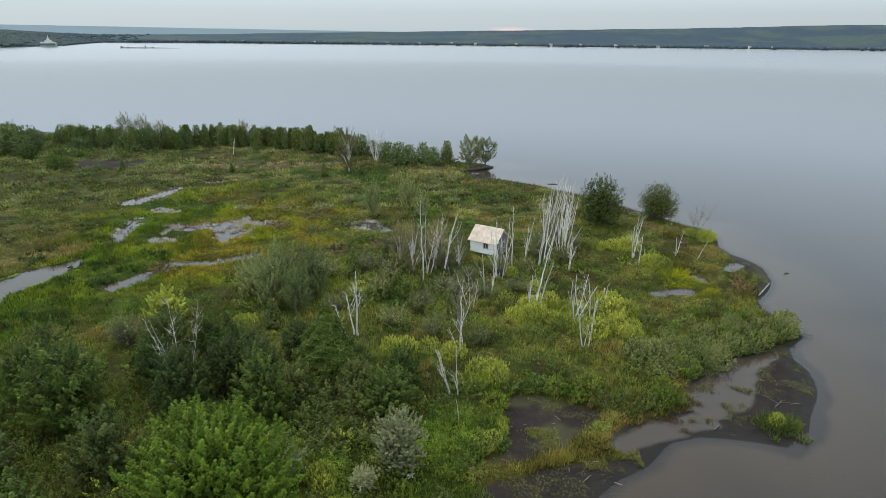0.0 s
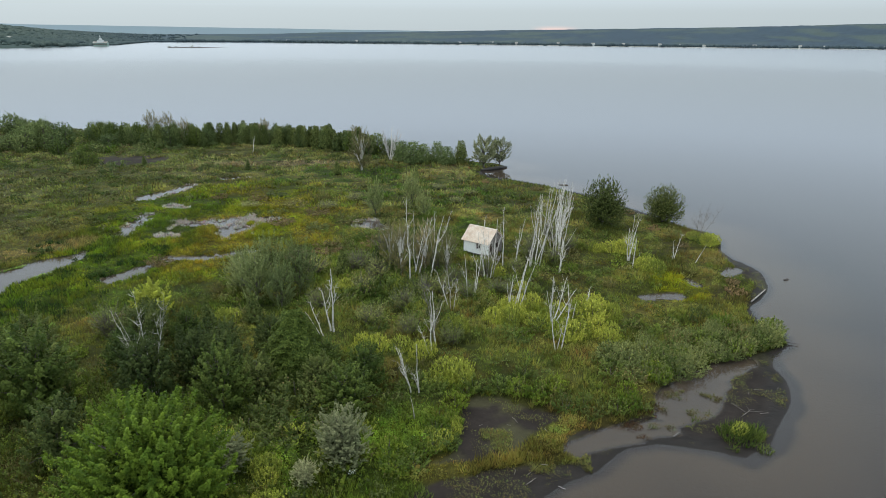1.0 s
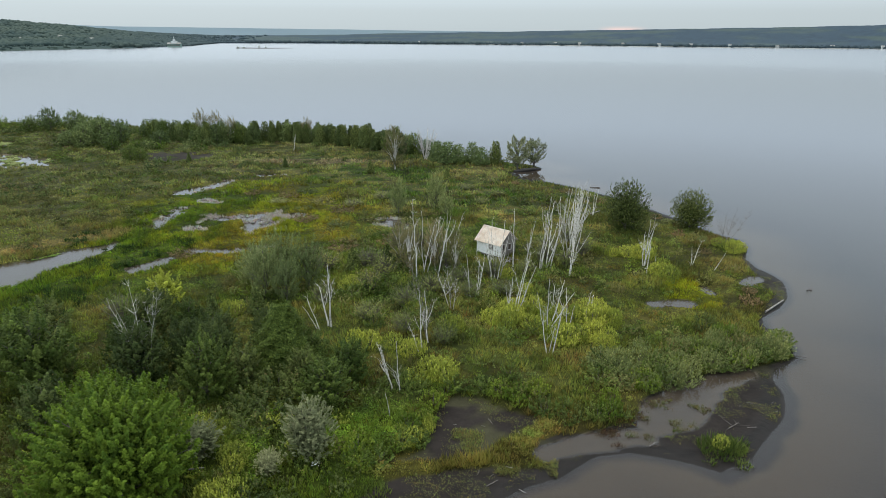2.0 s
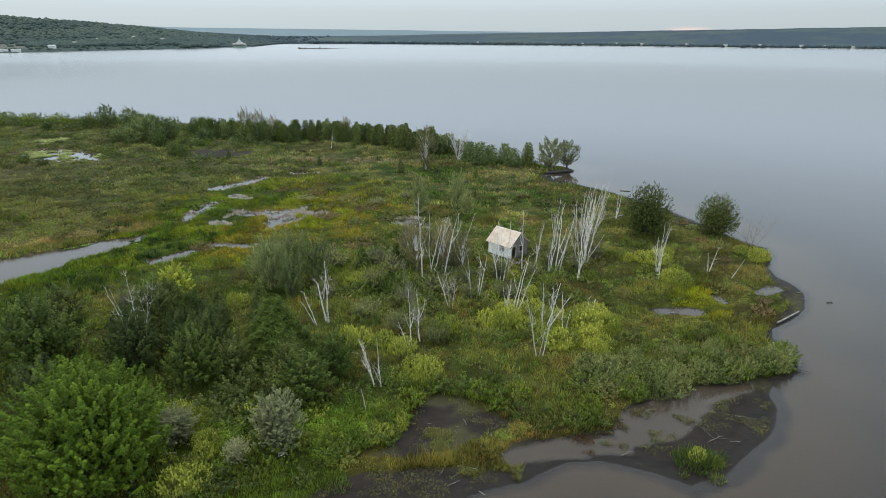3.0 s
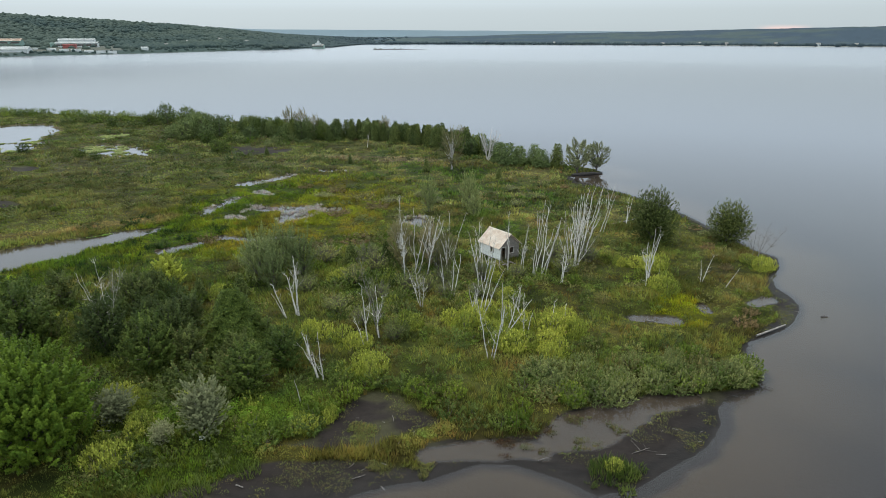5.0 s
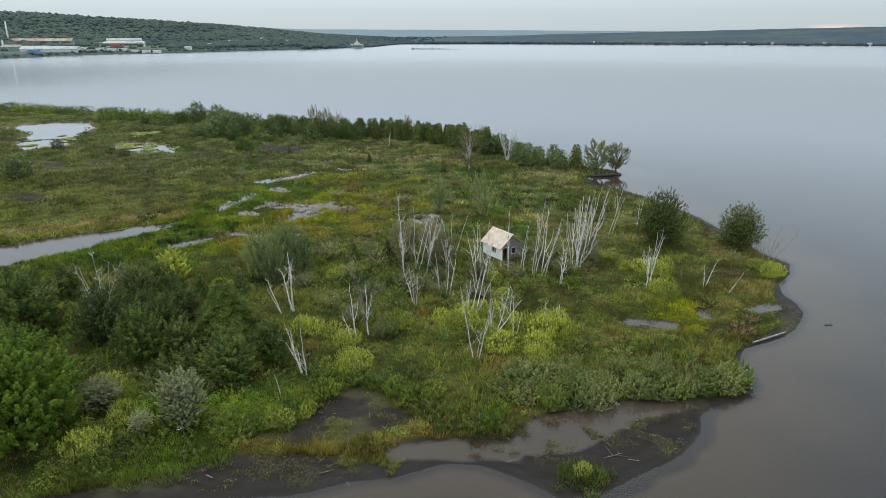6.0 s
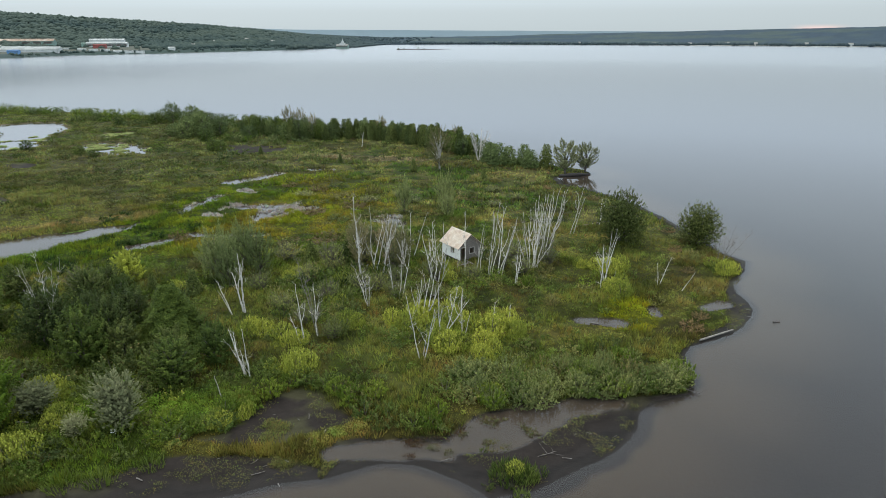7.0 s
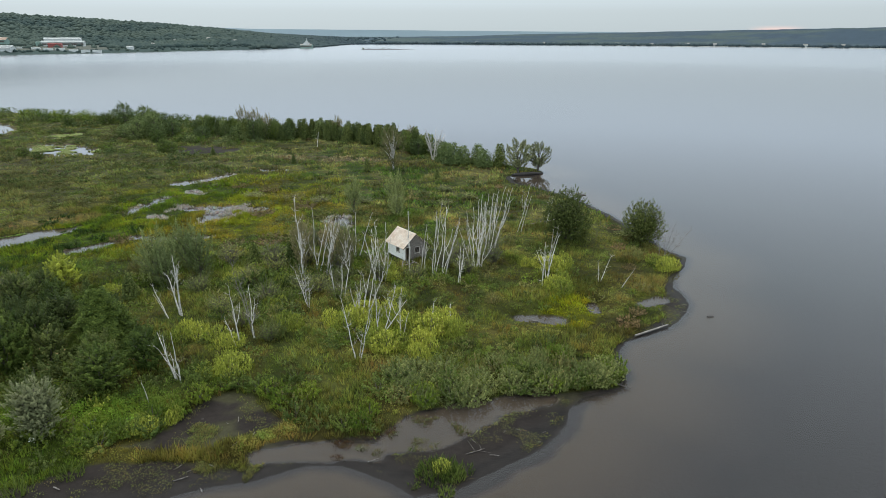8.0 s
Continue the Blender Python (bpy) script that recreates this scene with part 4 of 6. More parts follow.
for key, x, y, h, w in [("broad_b", -35, 51.6, 10.4, 9), ("broad_b", -17.4, 53.1, 8.2, 7.4), ("broad_a", -25.7, 54.8, 8.5, 7.5), ("broad_b", -5.5, 54.3, 5.8, 6.8),
                        ("broad_b", -4.7, 59.5, 5.9, 5.6), ("broad_a", -31.8, 65.5, 6.4, 6.6), ("broad_c", -22, 63.5, 6, 6.6), ("broad_b", -41.8, 57, 7.4, 6.4),
                        ("broad_a", -46, 50, 8.5, 7.5), ("broad_c", -28, 44.5, 7.5, 7), ("broad_a", -19, 58, 7, 6), ("broad_b", -30, 59, 6.5, 6),
                        ("broad_a", -17, 66.5, 5.2, 5.5), ("broad_c", -36.5, 55, 7.5, 7),
                        ("broad_c", -44, 64, 6, 6), ("broad_a", -33, 70, 5, 5.5), ("broad_b", -27.5, 67.5, 5.5, 5.5)] + [("broad_a", -9, 57.5, 5.2, 5.0), ("broad_c", -15, 56.5, 5.6, 5.5), ("broad_a", -22.5, 58.5, 7.4, 6.5),
                        ("broad_c", -41, 47, 8.5, 8), ("broad_a", -36, 41, 8, 8), ("broad_b", -30, 36, 6.5, 7), ("broad_b", -10, 63, 4.4, 5)]:
    plant(key, x, y, h * rng.uniform(0.94, 1.06), w * rng.uniform(0.84, 0.98))
plant("spruce", -12.7, 61.4, 9.0, 8.6)
plant("willow", -3.95, 46, 6.5, 5.0)
plant("willow", -6.6, 43.4, 2.6, 2.6, "small silvery willow beside a larger one")
plant("willow", -13.6, 44.6, 3.6, 4.8, "rounded grey-green willow beside the maple")
plant("yellowing", -35.6, 75.2, 5.4, 6.4)
for x, y, h, w in [(-24, 81.5, 9.5, 6.4), (-20, 79.5, 7.5, 5), (-19, 85, 9, 6), (-24.2, 88.2, 8.6, 6.5), (-27.5, 85, 6, 6), (-29, 90, 5.5, 5.5), (-9.2, 134, 9, 5), (-15.9, 128, 8.5, 4.5), (-6, 128, 6, 4)]:
    plant("poplar", x, y, h, w)
plant("round_shore", 41.7, 129.3, 8.0, 8.6)
plant("round_shore", 29, 124.2, 10.0, 9.4)
plant("airy", 5, 181.3, 9.8, 8.4)
plant("airy", 9.4, 186, 8.6, 7.4)
plant("birch_far", -27.4, 171.7, 12, 8)
for x, y, h, w in [(-5.6, 92.5, 9, 4.2), (-2.2, 95.5, 8.5, 4), (-7.8, 96, 8, 4.4), (1.2, 94.2, 7.5, 3.6)]:
    plant("birch_far", x, y, h, w, "thin-leaved grey birch among dead stems")
for x, y, h, w in [(-98, 207, 10.5, 6), (-104, 208, 11, 6), (-92, 206, 9, 5), (-68, 213, 8.5, 5), (-36, 203, 8, 5)]:
    plant("birch_far", x, y, h, w, "grey thin-leaved birch rising over the tree line")
for x, y, h, w in [(-1.6, 186, 7.5, 4.4), (-5.4, 184, 5.8, 5.2), (-8.5, 188, 6.5, 5), (-12.2, 186, 6.2, 5), (-15, 184.8, 7.2, 6.5), (-18.5, 186.5, 6.8, 5.5)]:
    plant("thuja_far" if w < 5 else "thuja_b", x, y, h, w)

LINE = [(-128, 214), (-112, 206), (-95, 203), (-80, 212), (-63, 211), (-47, 208), (-30, 197)]


def on_line(pts, s):
    k = min(int(s * (len(pts) - 1)), len(pts) - 2)
    t = s * (len(pts) - 1) - k
    return pts[k][0] + (pts[k + 1][0] - pts[k][0]) * t, pts[k][1] + (pts[k + 1][1] - pts[k][1]) * t


for k in range(108):
    s = (k + 0.5) / 108
    x, y = on_line(LINE, s)
    x, y = x + rng.normal(0, 1.5), y + rng.uniform(-2.5, 4.5)
    key = rng.choice(["thuja_far", "thuja_b", "far_a", "far_b"], p=[0.7, 0.16, 0.1, 0.04] if s > 0.45 else [0.14, 0.08, 0.4, 0.38])
    plant(str(key), x, y, rng.uniform(4.0, 7.8) + (0.9 if key == "thuja_far" else 0.0), rng.uniform(3.0, 4.6) if key == "thuja_far" else rng.uniform(3.6, 6.4))
for k in range(30):
    x, y = on_line(LINE[3:], (k + 0.5) / 30)
    plant("thuja_far", x + rng.normal(0, 0.8), y + rng.uniform(1, 4), rng.uniform(5.0, 7.4), rng.uniform(3.4, 4.8))
for x, y, h, w in [(-33, 197, 6.5, 6), (-30, 195, 5.5, 6), (-27.5, 197, 7, 6), (-24, 197, 5, 5.5), (-20.5, 194, 5, 5), (-36, 199, 7, 6)]:
    plant("far_b" if h > 6 else "far_a", x, y, h, w)
for x, y, h, w in [(-171, 219, 9, 9), (-162, 221, 8.5, 9), (-134, 189, 8, 9), (-150, 218, 6, 7), (-133, 196, 9.5, 9), (-139, 200, 7.5, 8), (-126, 190, 6.5, 7), (-102, 170, 4.2, 4.6), (-186, 205, 4, 6), (-120, 183, 5, 6),
                   (-146, 206, 5.5, 8), (-150, 212, 7, 9), (-158, 220, 7, 9), (-128, 199, 7, 8), (-140, 190, 5.5, 8), (-112, 196, 5.2, 7), (-205, 140, 6.5, 9)] + [(-134, 117, 6, 7), (-118, 222, 4, 5), (-176, 214, 5, 7), (-161, 147.5, 3.6, 4.6), (-137.5, 148, 3.4, 5), (-131, 147.5, 2.6, 4), (-129, 113, 6.5, 9), (-105, 170, 4.8, 5), (-133, 186, 6, 6.5)]:
    plant("far_a" if h > 5 else "far_b", x, y, h, w)
for x, y, h in [(-33, 167, 4), (-58, 170, 3), (-88, 172, 3), (-14.5, 92.5, 4.5), (-10, 96, 4), (-22, 74.5, 4.5), (-27, 72, 4), (-12, 165, 3)]:
    plant("sapling", x, y, h, h * 0.6)

# ---- shrubs ----
BAND = [(20.6, 66), (24.5, 66), (28, 66.5), (31, 69.5), (34.5, 72.5), (38, 74), (41.5, 75.2), (43.3, 77)]
for k in range(88):
    x, y = on_line(BAND, rng.random())
    y += rng.uniform(-1.9, 4.0) * (1.0 if x < 40 else 0.35)
    plant(str(rng.choice(["willow_shrub", "green_shrub", "bright_shrub", "olive_shrub"], p=[0.6, 0.2, 0.12, 0.08])), x, y, rng.uniform(1.3, 2.9), rng.uniform(2.4, 4.2))
for x, y, r in MOUNDS:
    for k in range(3):
        a, d = 2.1 * k + rng.uniform(0, 1.5), rng.uniform(0.15, 0.7) * r
        plant("yellow_shrub", x + d * math.cos(a), y + d * math.sin(a), rng.uniform(0.55, 0.85) * r + 0.3, rng.uniform(0.9, 1.35) * r)
made = 0
while made < 70:
    x, y = rng.uniform(-55, 44), rng.uniform(40, 128)
    marsh = math.exp(-(((x + 50) / 28) ** 2 + ((y - 118) / 42) ** 2))
    if float(ground(np.array([x]), np.array([y]))[1][0]) < 0.9 or float(poly_sdf(GROWTH, np.array([x]), np.array([y]))[0]) < 3 or rng.random() < marsh * 1.6 or math.hypot(x - 7, y - 102) < 4.5 or (x > 24 and rng.random() < 0.6) or (6 < x < 18 and y < 55):
        continue
    made += 1
    wood = math.exp(-(((x + 20) / 20) ** 2 + ((y - 55) / 22) ** 2))
    key = str(rng.choice(["dark_shrub", "green_shrub", "bright_shrub", "olive_shrub"], p=[0.4, 0.4, 0.15, 0.05] if rng.random() < wood * 1.5 else [0.2, 0.35, 0.2, 0.25]))
    h = rng.uniform(0.8, 1.9) * (1.5 if key == "dark_shrub" else 1.0)
    plant(key, x, y, h, rng.uniform(1.8, 3.6))
for k in range(20):
    plant("green_shrub" if k % 3 else "dark_shrub", rng.uniform(-12, 4), rng.uniform(71, 99), rng.uniform(1.6, 3.0), rng.uniform(2.6, 4.8), "green leafy alder shrub among dead birches")
for x, y, h, w in [(-9.1, 90.2, 4.5, 5), (-9.8, 85.1, 3.6, 4.5), (-3.7, 103.2, 5.5, 4.6), (-6.7, 105.5, 5.5, 5), (-10.5, 104.3, 4, 5), (-1.2, 85.4, 3.4, 5), (-3.6, 80.4, 3.4, 5), (1.1, 86.1, 3.2, 4.6), (4.8, 85, 2.8, 4.6), (7.1, 93, 4.5, 4),
                   (-0.5, 95, 5, 4.4), (-3, 98, 5.2, 5), (2.5, 90, 3, 5), (-7, 96, 4, 5), (14.5, 101, 4, 5), (18, 101, 3.5, 5), (12, 96, 2.6, 4)] + [(20.5, 107, 4, 5), (15, 107, 4, 6), (-7, 75, 3, 5), (-2, 72.5, 3.2, 4), (3.5, 70.5, 2.6, 4),
                   (-13, 95, 3.6, 6), (18.4, 113.6, 4.4, 6), (-15, 80, 3, 5), (9, 87, 2.4, 5), (-19, 92, 4, 6), (-38, 69, 4.5, 6)]:
    plant("twig_scrub" if h > 3.3 else "twig_scrub_b", x, y, h, w)
for x, y, h, w in [(-43.6, 131.7, 1.4, 6), (7, 150.8, 2, 4), (2.9, 147.3, 1.6, 4), (-18.2, 105.3, 2.2, 6), (-41.1, 142.5, 1.4, 6), (-30, 139.9, 2.6, 4), (-22.8, 139.3, 2.2, 5), (-34, 134, 1.4, 6), (-27, 133, 1.6, 6), (-18, 136, 1.6, 6), (-36, 127, 1.2, 5),
                   (-25, 117, 1.4, 5), (-15, 112, 2, 5), (-20, 123, 1.4, 6), (-10, 143, 1.8, 5), (0, 139, 1.8, 5), (10, 133, 1.6, 5), (8, 141, 2, 5), (14, 146, 1.6, 5), (-5, 152, 1.6, 5)]:
    plant(str(rng.choice(["twig_scrub_b", "dark_shrub", "olive_shrub", "green_shrub"])), x, y, h, w, "rounded scrub mound in the wet meadow")
for k in range(22):
    x, y = on_line([(46.5, 108), (46, 121), (41, 131), (36, 138), (27, 149), (16, 159), (6, 166)], (k + rng.random()) / 22)
    plant(["olive_shrub", "brown_shrub", "green_shrub", "willow_shrub"][k % 4], x - rng.uniform(0.5, 5), y - rng.uniform(0, 4), rng.uniform(0.7, 1.5), rng.uniform(2.0, 3.6))
for x, y in [(2.8, 49.5), (3.2, 52), (3.8, 54.5), (4.6, 57), (5.6, 59.2), (7.4, 60.6), (9.4, 60.8), (11.6, 60), (13.4, 58.8), (15.4, 57.8), (1.5, 47.5), (17.5, 58.5), (20.8, 58), (22.6, 58.6), (4.2, 50.6), (3.6, 51), (4.6, 53.6), (6.6, 60.4), (2.4, 48.6), (0.6, 46.4), (22.4, 60.6)]:
    plant("bright_shrub" if rng.random() < 0.6 else "green_shrub", x + rng.normal(0, 0.3), y + rng.normal(0, 0.3), rng.uniform(1.1, 2.0), rng.uniform(2.2, 3.3), "lush green shrub hanging over the edge of the mud")
for x, y, h, w in [(43.4, 91.6, 1.3, 3.4), (44.2, 95.2, 1.0, 2.6), (-45, 95, 1.6, 4.5), (-44, 138, 1.4, 5), (-53, 139, 1.2, 4), (-33, 120, 1.4, 6), (-28, 128, 1.5, 6), (-20, 104, 1.6, 6), (-12, 108, 1.8, 6), (-24, 100, 1.4, 5)]:
    plant("brown_shrub", x, y, h, w)
for x, y, h, w in [(31.8, 55.2, 1.3, 1.7)]:
    plant("yellow_shrub", x, y, h, w, "lush green tuft of water plants on the mud bar")
for x, y, h, w in [(-13, 53, 3, 5), (-10.5, 52, 2.6, 5), (-8.5, 55, 3.2, 4.5), (-11, 56, 3.6, 5), (-13.5, 50, 2.2, 4.5), (-20, 47.5, 3, 5), (-10.5, 48.5, 2, 4.4), (-6.8, 50.6, 2.2, 4.2)]:
    plant("dark_shrub", x, y, h, w, "dark leafy alder shrub under the thicket trees")
for x, y, h, w in [(30.5, 107.9, 2.3, 4.6), (28.4, 108.3, 1.9, 4), (32.6, 99.6, 2.2, 3.8), (46.6, 116.4, 2.0, 3.8), (44.6, 117.4, 1.6, 3)]:
    plant("yellow_shrub", x, y, h, w, "rounded yellow-green shrub in the wet meadow")
drop_unused()


def far_shrubs():
    """Shrubs on the far part of the island, too many and too small to tell apart."""
    parts_, spots = [], []
    while len(spots) < 560:
        x, y = rng.uniform(-230, 12), rng.uniform(122, 236)
        if float(ground(np.array([x]), np.array([y]))[1][0]) > 0.9 and not (y < 152 and -80 < x < -14) and rng.random() < 0.35 + 0.65 * (fbm(np.array([x]), np.array([y]), 22, 95)[0] > 0.5):
            big = smooth(150, 215, np.array(y))
            spots.append((x, y, rng.uniform(0.4, 1.1 + 1.2 * big), rng.uniform(1.5, 4.5), ["distant", "mid", "olive", "brown", "pale"][int(rng.choice(5, p=[0.25, 0.3, 0.25, 0.08, 0.12]))]))
    while len(spots) < 900:
        x, y = rng.uniform(-165, -58), rng.uniform(92, 172)
        if float(ground(np.array([x]), np.array([y]))[1][0]) > 0.9 and fbm(np.array([x]), np.array([y]), 16, 96)[0] > 0.47:
            spots.append((x, y, rng.uniform(0.45, 1.15), rng.uniform(1.6, 4.6), ["olive", "pale", "mid", "olive"][int(rng.integers(0, 4))]))
    while len(spots) < 1080:
        x, y = rng.uniform(-215, -92), rng.uniform(160, 226)
        if float(ground(np.array([x]), np.array([y]))[1][0]) > 0.9 and fbm(np.array([x]), np.array([y]), 18, 99)[0] > 0.45:
            spots.append((x, y, rng.uniform(1.2, 3.4) * (0.35 if y < 186 and x < -118 else 1.0), rng.uniform(3, 7.5) * (0.6 if y < 186 and x < -118 else 1.0), ["mid", "pale", "bright", "pale", "distant"][int(rng.integers(0, 5))]))
    for k in range(100):
        x = rng.uniform(-330, -140)
        spots.append((x, 224 + rng.uniform(-9, 7) + (x + 225) * 0.09, rng.uniform(2.6, 4.6), rng.uniform(5, 10), ["bright", "pale", "distant", "bright", "lime"][k % 5]))
    spots = [q for q in spots if q[2] < 0.7 or not (-196 < q[0] < -112 and q[1] < 164 - 0.3 * (q[0] + 130) and q[1] > 128 - 0.25 * (q[0] + 130))]
    for x, y, h, w, green in spots:
        n = int(55 + (62 if w > 4.9 else 24) * w)
        pos, o, s, t, _ = crown_round(n, w / 2, 0.0, h, 18 if w < 4.9 else 40, 0.165 if w < 4.9 else 0.22, *GREENS[green], open_=0.4, dead=0.03, shell=0.78)
        parts_.append((pos + np.array((x, y, ground_at(x, y))), o, s, t * rng.uniform(0.8, 1.2)))
    pos, o, s, t = (np.concatenate(c) for c in zip(*parts_))
    solo("far_shrubs", leaf_mesh("far_shrubs", pos, o, s, t, fine=True), LEAF, "low willow and alder scrub across the far marsh", "scrub", kind="stuff")


far_shrubs()


# ---- grass and herbs ----
def scatter(n, x0, x1, y0, y1, least=0.5):
    x, y = rng.uniform(x0, x1, n), rng.uniform(y0, y1, n)
    z, g = ground(x, y)
    k = g > least + (1 - least) * 0.6 * rng.random(n)
    return x[k], y[k], z[k]


def blades(name, x, y, z, count, height, spread, width, label, gain=1.0, mixed=1.0):
    """Tussocks of bent, pointed blades; every tussock has one hue."""
    n = len(x)
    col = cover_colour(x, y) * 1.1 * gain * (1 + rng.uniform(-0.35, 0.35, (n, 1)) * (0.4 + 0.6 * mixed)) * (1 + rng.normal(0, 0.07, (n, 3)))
    kind = rng.random(n)
    drift = fbm(x, y, 2.6, 39)
    col = np.where((kind < 0.45 * mixed * smooth(0.5, 0.66, drift))[:, None], col * np.array((1.12, 0.9, 0.95)), col)
    col = np.where((kind > 1 - 0.5 * mixed * smooth(0.52, 0.36, drift))[:, None], col * 0.6, col)
    hh = height * rng.uniform(0.6, 1.3, n) * (0.45 + 1.1 * smooth(0.35, 0.65, fbm(x, y, 4.5, 98)))
    a = rng.uniform(0, 2 * math.pi, (n, count))
    r0 = rng.uniform(0, spread, (n, count))
    out = rng.uniform(0.1, 0.8, (n, count)) * hh[:, None]
    b = np.stack([x[:, None] + np.cos(a) * r0, y[:, None] + np.sin(a) * r0, np.repeat(z[:, None] - 0.05, count, 1)], -1)
    tip = b + np.stack([np.cos(a) * out, np.sin(a) * out, hh[:, None] * rng.uniform(0.7, 1.1, (n, count))], -1)
    side = np.stack([-np.sin(a), np.cos(a), a * 0], -1) * width * rng.uniform(0.6, 1.3, (n, count, 1))
    v = np.stack([b - side, b + side, tip], 2).reshape(-1, 3)
    f = np.arange(len(v)).reshape(-1, 3)
    t = np.repeat(np.clip(col, 0.01, 0.5), count * 3, 0)
    solo(name, array_mesh(name, v, f, t), GRASS, label, "grass", kind="stuff")


x, y, z = scatter(66000, -75, 50, 32, 132)
thick = np.exp(-(((x + 8) / 22) ** 2 + ((y - 52) / 17) ** 2)) + 0.6 * np.exp(-(((x - 6) / 20) ** 2 + ((y - 78) / 16) ** 2))
kept = rng.random(len(x)) > thick * 0.35
x, y, z = x[kept], y[kept], z[kept]
xb, yb, zb = scatter(9000, -24, 20, 28, 54)
rim = poly_sdf(GROWTH, xb, yb) < 3.0
x, y, z = np.concatenate([x, xb[rim]]), np.concatenate([y, yb[rim]]), np.concatenate([z, zb[rim]])
blades("grass", x, y, z, 7, 0.5, 0.34, 0.046, "rough marsh grass and sedge in green and olive tussocks")
x, y, z = scatter(78000, -330, 35, 130, 238)
xb, yb, zb = scatter(26000, -150, -75, 55, 130)
x, y, z = np.concatenate([x, xb]), np.concatenate([y, yb]), np.concatenate([z, zb])
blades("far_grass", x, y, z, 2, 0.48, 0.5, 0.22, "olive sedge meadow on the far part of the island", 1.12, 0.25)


def sparse(name, n, box, low, high, hue, height, label, cut=0.5, dense=1.0, most=0.5, wide=0.06, upright=0.8, size=3.0):
    """Thin yellow-green tufts on wet ground, in patches."""
    x, y = rng.uniform(box[0], box[1], n), rng.uniform(box[2], box[3], n)
    z, g = ground(x, y)
    k = (g < most) & (z > low) & (z < high) & (rng.random(n) < dense) & (rng.random(n) < smooth(cut, cut + 0.14, fbm(x, y, size, 97)))
    x, y, z = x[k], y[k], np.maximum(z[k], 0.02)
    m, c = len(x), 6
    a = rng.uniform(0, 2 * math.pi, (m, c))
    hh = rng.uniform(0.5, 1.3, (m, 1)) * height
    b = np.stack([x[:, None] + np.cos(a) * 0.2, y[:, None] + np.sin(a) * 0.2, np.repeat(z[:, None] - 0.03, c, 1)], -1)
    tip = b + np.stack([np.cos(a) * hh * upright, np.sin(a) * hh * upright, hh * rng.uniform(0.4, 1.0, (m, c))], -1)
    side = np.stack([-np.sin(a), np.cos(a), a * 0], -1) * wide
    v = np.stack([b - side, b + side, tip], 2).reshape(-1, 3)
    t = np.array(hue) * rng.uniform(0.6, 1.4, (m, 1)) * (1 + rng.normal(0, 0.12, (m, 3)))
    solo(name, array_mesh(name, v, np.arange(len(v)).reshape(-1, 3), np.repeat(np.clip(t, 0.01, 0.5), c * 3, 0)), GRASS, label, "plants", kind="stuff")


def reed_tuft(x, y, n, r, height, label):
    """Upright bent reeds growing from one clump."""
    a, d = rng.uniform(0, 2 * math.pi, n), r * np.sqrt(rng.random(n))
    b = np.stack([np.cos(a) * d, np.sin(a) * d, np.full(n, -0.1)], -1)
    hh = height * rng.uniform(0.4, 1.15, n) * (1.1 - 0.5 * d / r)
    t0 = rng.normal(0, 0.8, n)
    lean = np.stack([np.cos(a + t0), np.sin(a + t0), a * 0], -1) * (hh * rng.uniform(0.1, 0.8, n))[:, None]
    mid, tip = b + lean * 0.35 + np.array((0, 0, 1)) * hh[:, None] * 0.6, b + lean + np.array((0, 0, 1)) * hh[:, None]
    t = rng.uniform(0, 2 * math.pi, n)
    side = np.stack([np.cos(t), np.sin(t), t * 0], -1) * 0.045
    v = np.stack([b - side, b + side, mid + side * 0.7, mid - side * 0.7, tip], 1).reshape(-1, 3)
    k = np.arange(n)[:, None] * 5
    f = np.concatenate([k + np.array((0, 1, 2)), k + np.array((0, 2, 3)), k + np.array((3, 2, 4))])
    ob = solo("reed_tuft", array_mesh("reed_tuft", v, f, np.repeat(leaf_tints(n, (0.05, 0.076, 0.014), (0.105, 0.13, 0.03)), 5, 0)), GRASS, label, "reeds", "reed tufts")
    ob.matrix_basis = pose(x, y, ground_at(x, y))


for x, y, n, r, h in [(31.6, 54.8, 420, 1.9, 1.15), (33.0, 55, 200, 1.1, 0.95), (31, 55, 120, 1.2, 0.9), (33.5, 56, 90, 1.0, 0.9), (33.2, 52.6, 90, 0.7, 0.8), (30.4, 52.6, 60, 0.6, 0.5), (28.2, 57.0, 50, 0.5, 0.4), (0.2, 40.2, 200, 1.4, 1.0), (-2.2, 38.6, 220, 1.6, 1.1), (2.6, 43.4, 160, 1.2, 0.9)]:
    reed_tuft(x, y, n, r, h, "upright green reeds at the muddy water's edge")
sparse("pool_tufts", 2600, (23.5, 33, 53.5, 63), -0.25, -0.005, (0.06, 0.062, 0.022), 0.22, "small dark tufts of rush standing in the pool", 0.56, 0.6, 1.1, 0.04, 0.6, 1.5)
sparse("mud_plants", 90000, (-8, 52, 38, 108), 0.012, 0.5, (0.075, 0.08, 0.022), 0.13, "thin yellow-green plants spread over wet mud", 0.5, 0.9, wide=0.035, upright=1.1, size=1.8)
sparse("rusty_plants", 900, (21, 25.5, 53.5, 60), -0.2, 0.3, (0.05, 0.03, 0.012), 0.16, "rust-brown water plants at the pool's edge", 0.45, 0.6, 1.1, size=1.6)
sparse("fringe_plants", 5200, (7.5, 17, 47.5, 53.5), 0.0, 0.5, (0.105, 0.105, 0.03), 0.2, "yellow-green rushes on a strip of mud", 0.5, 0.7, 0.9, wide=0.04, size=1.6)
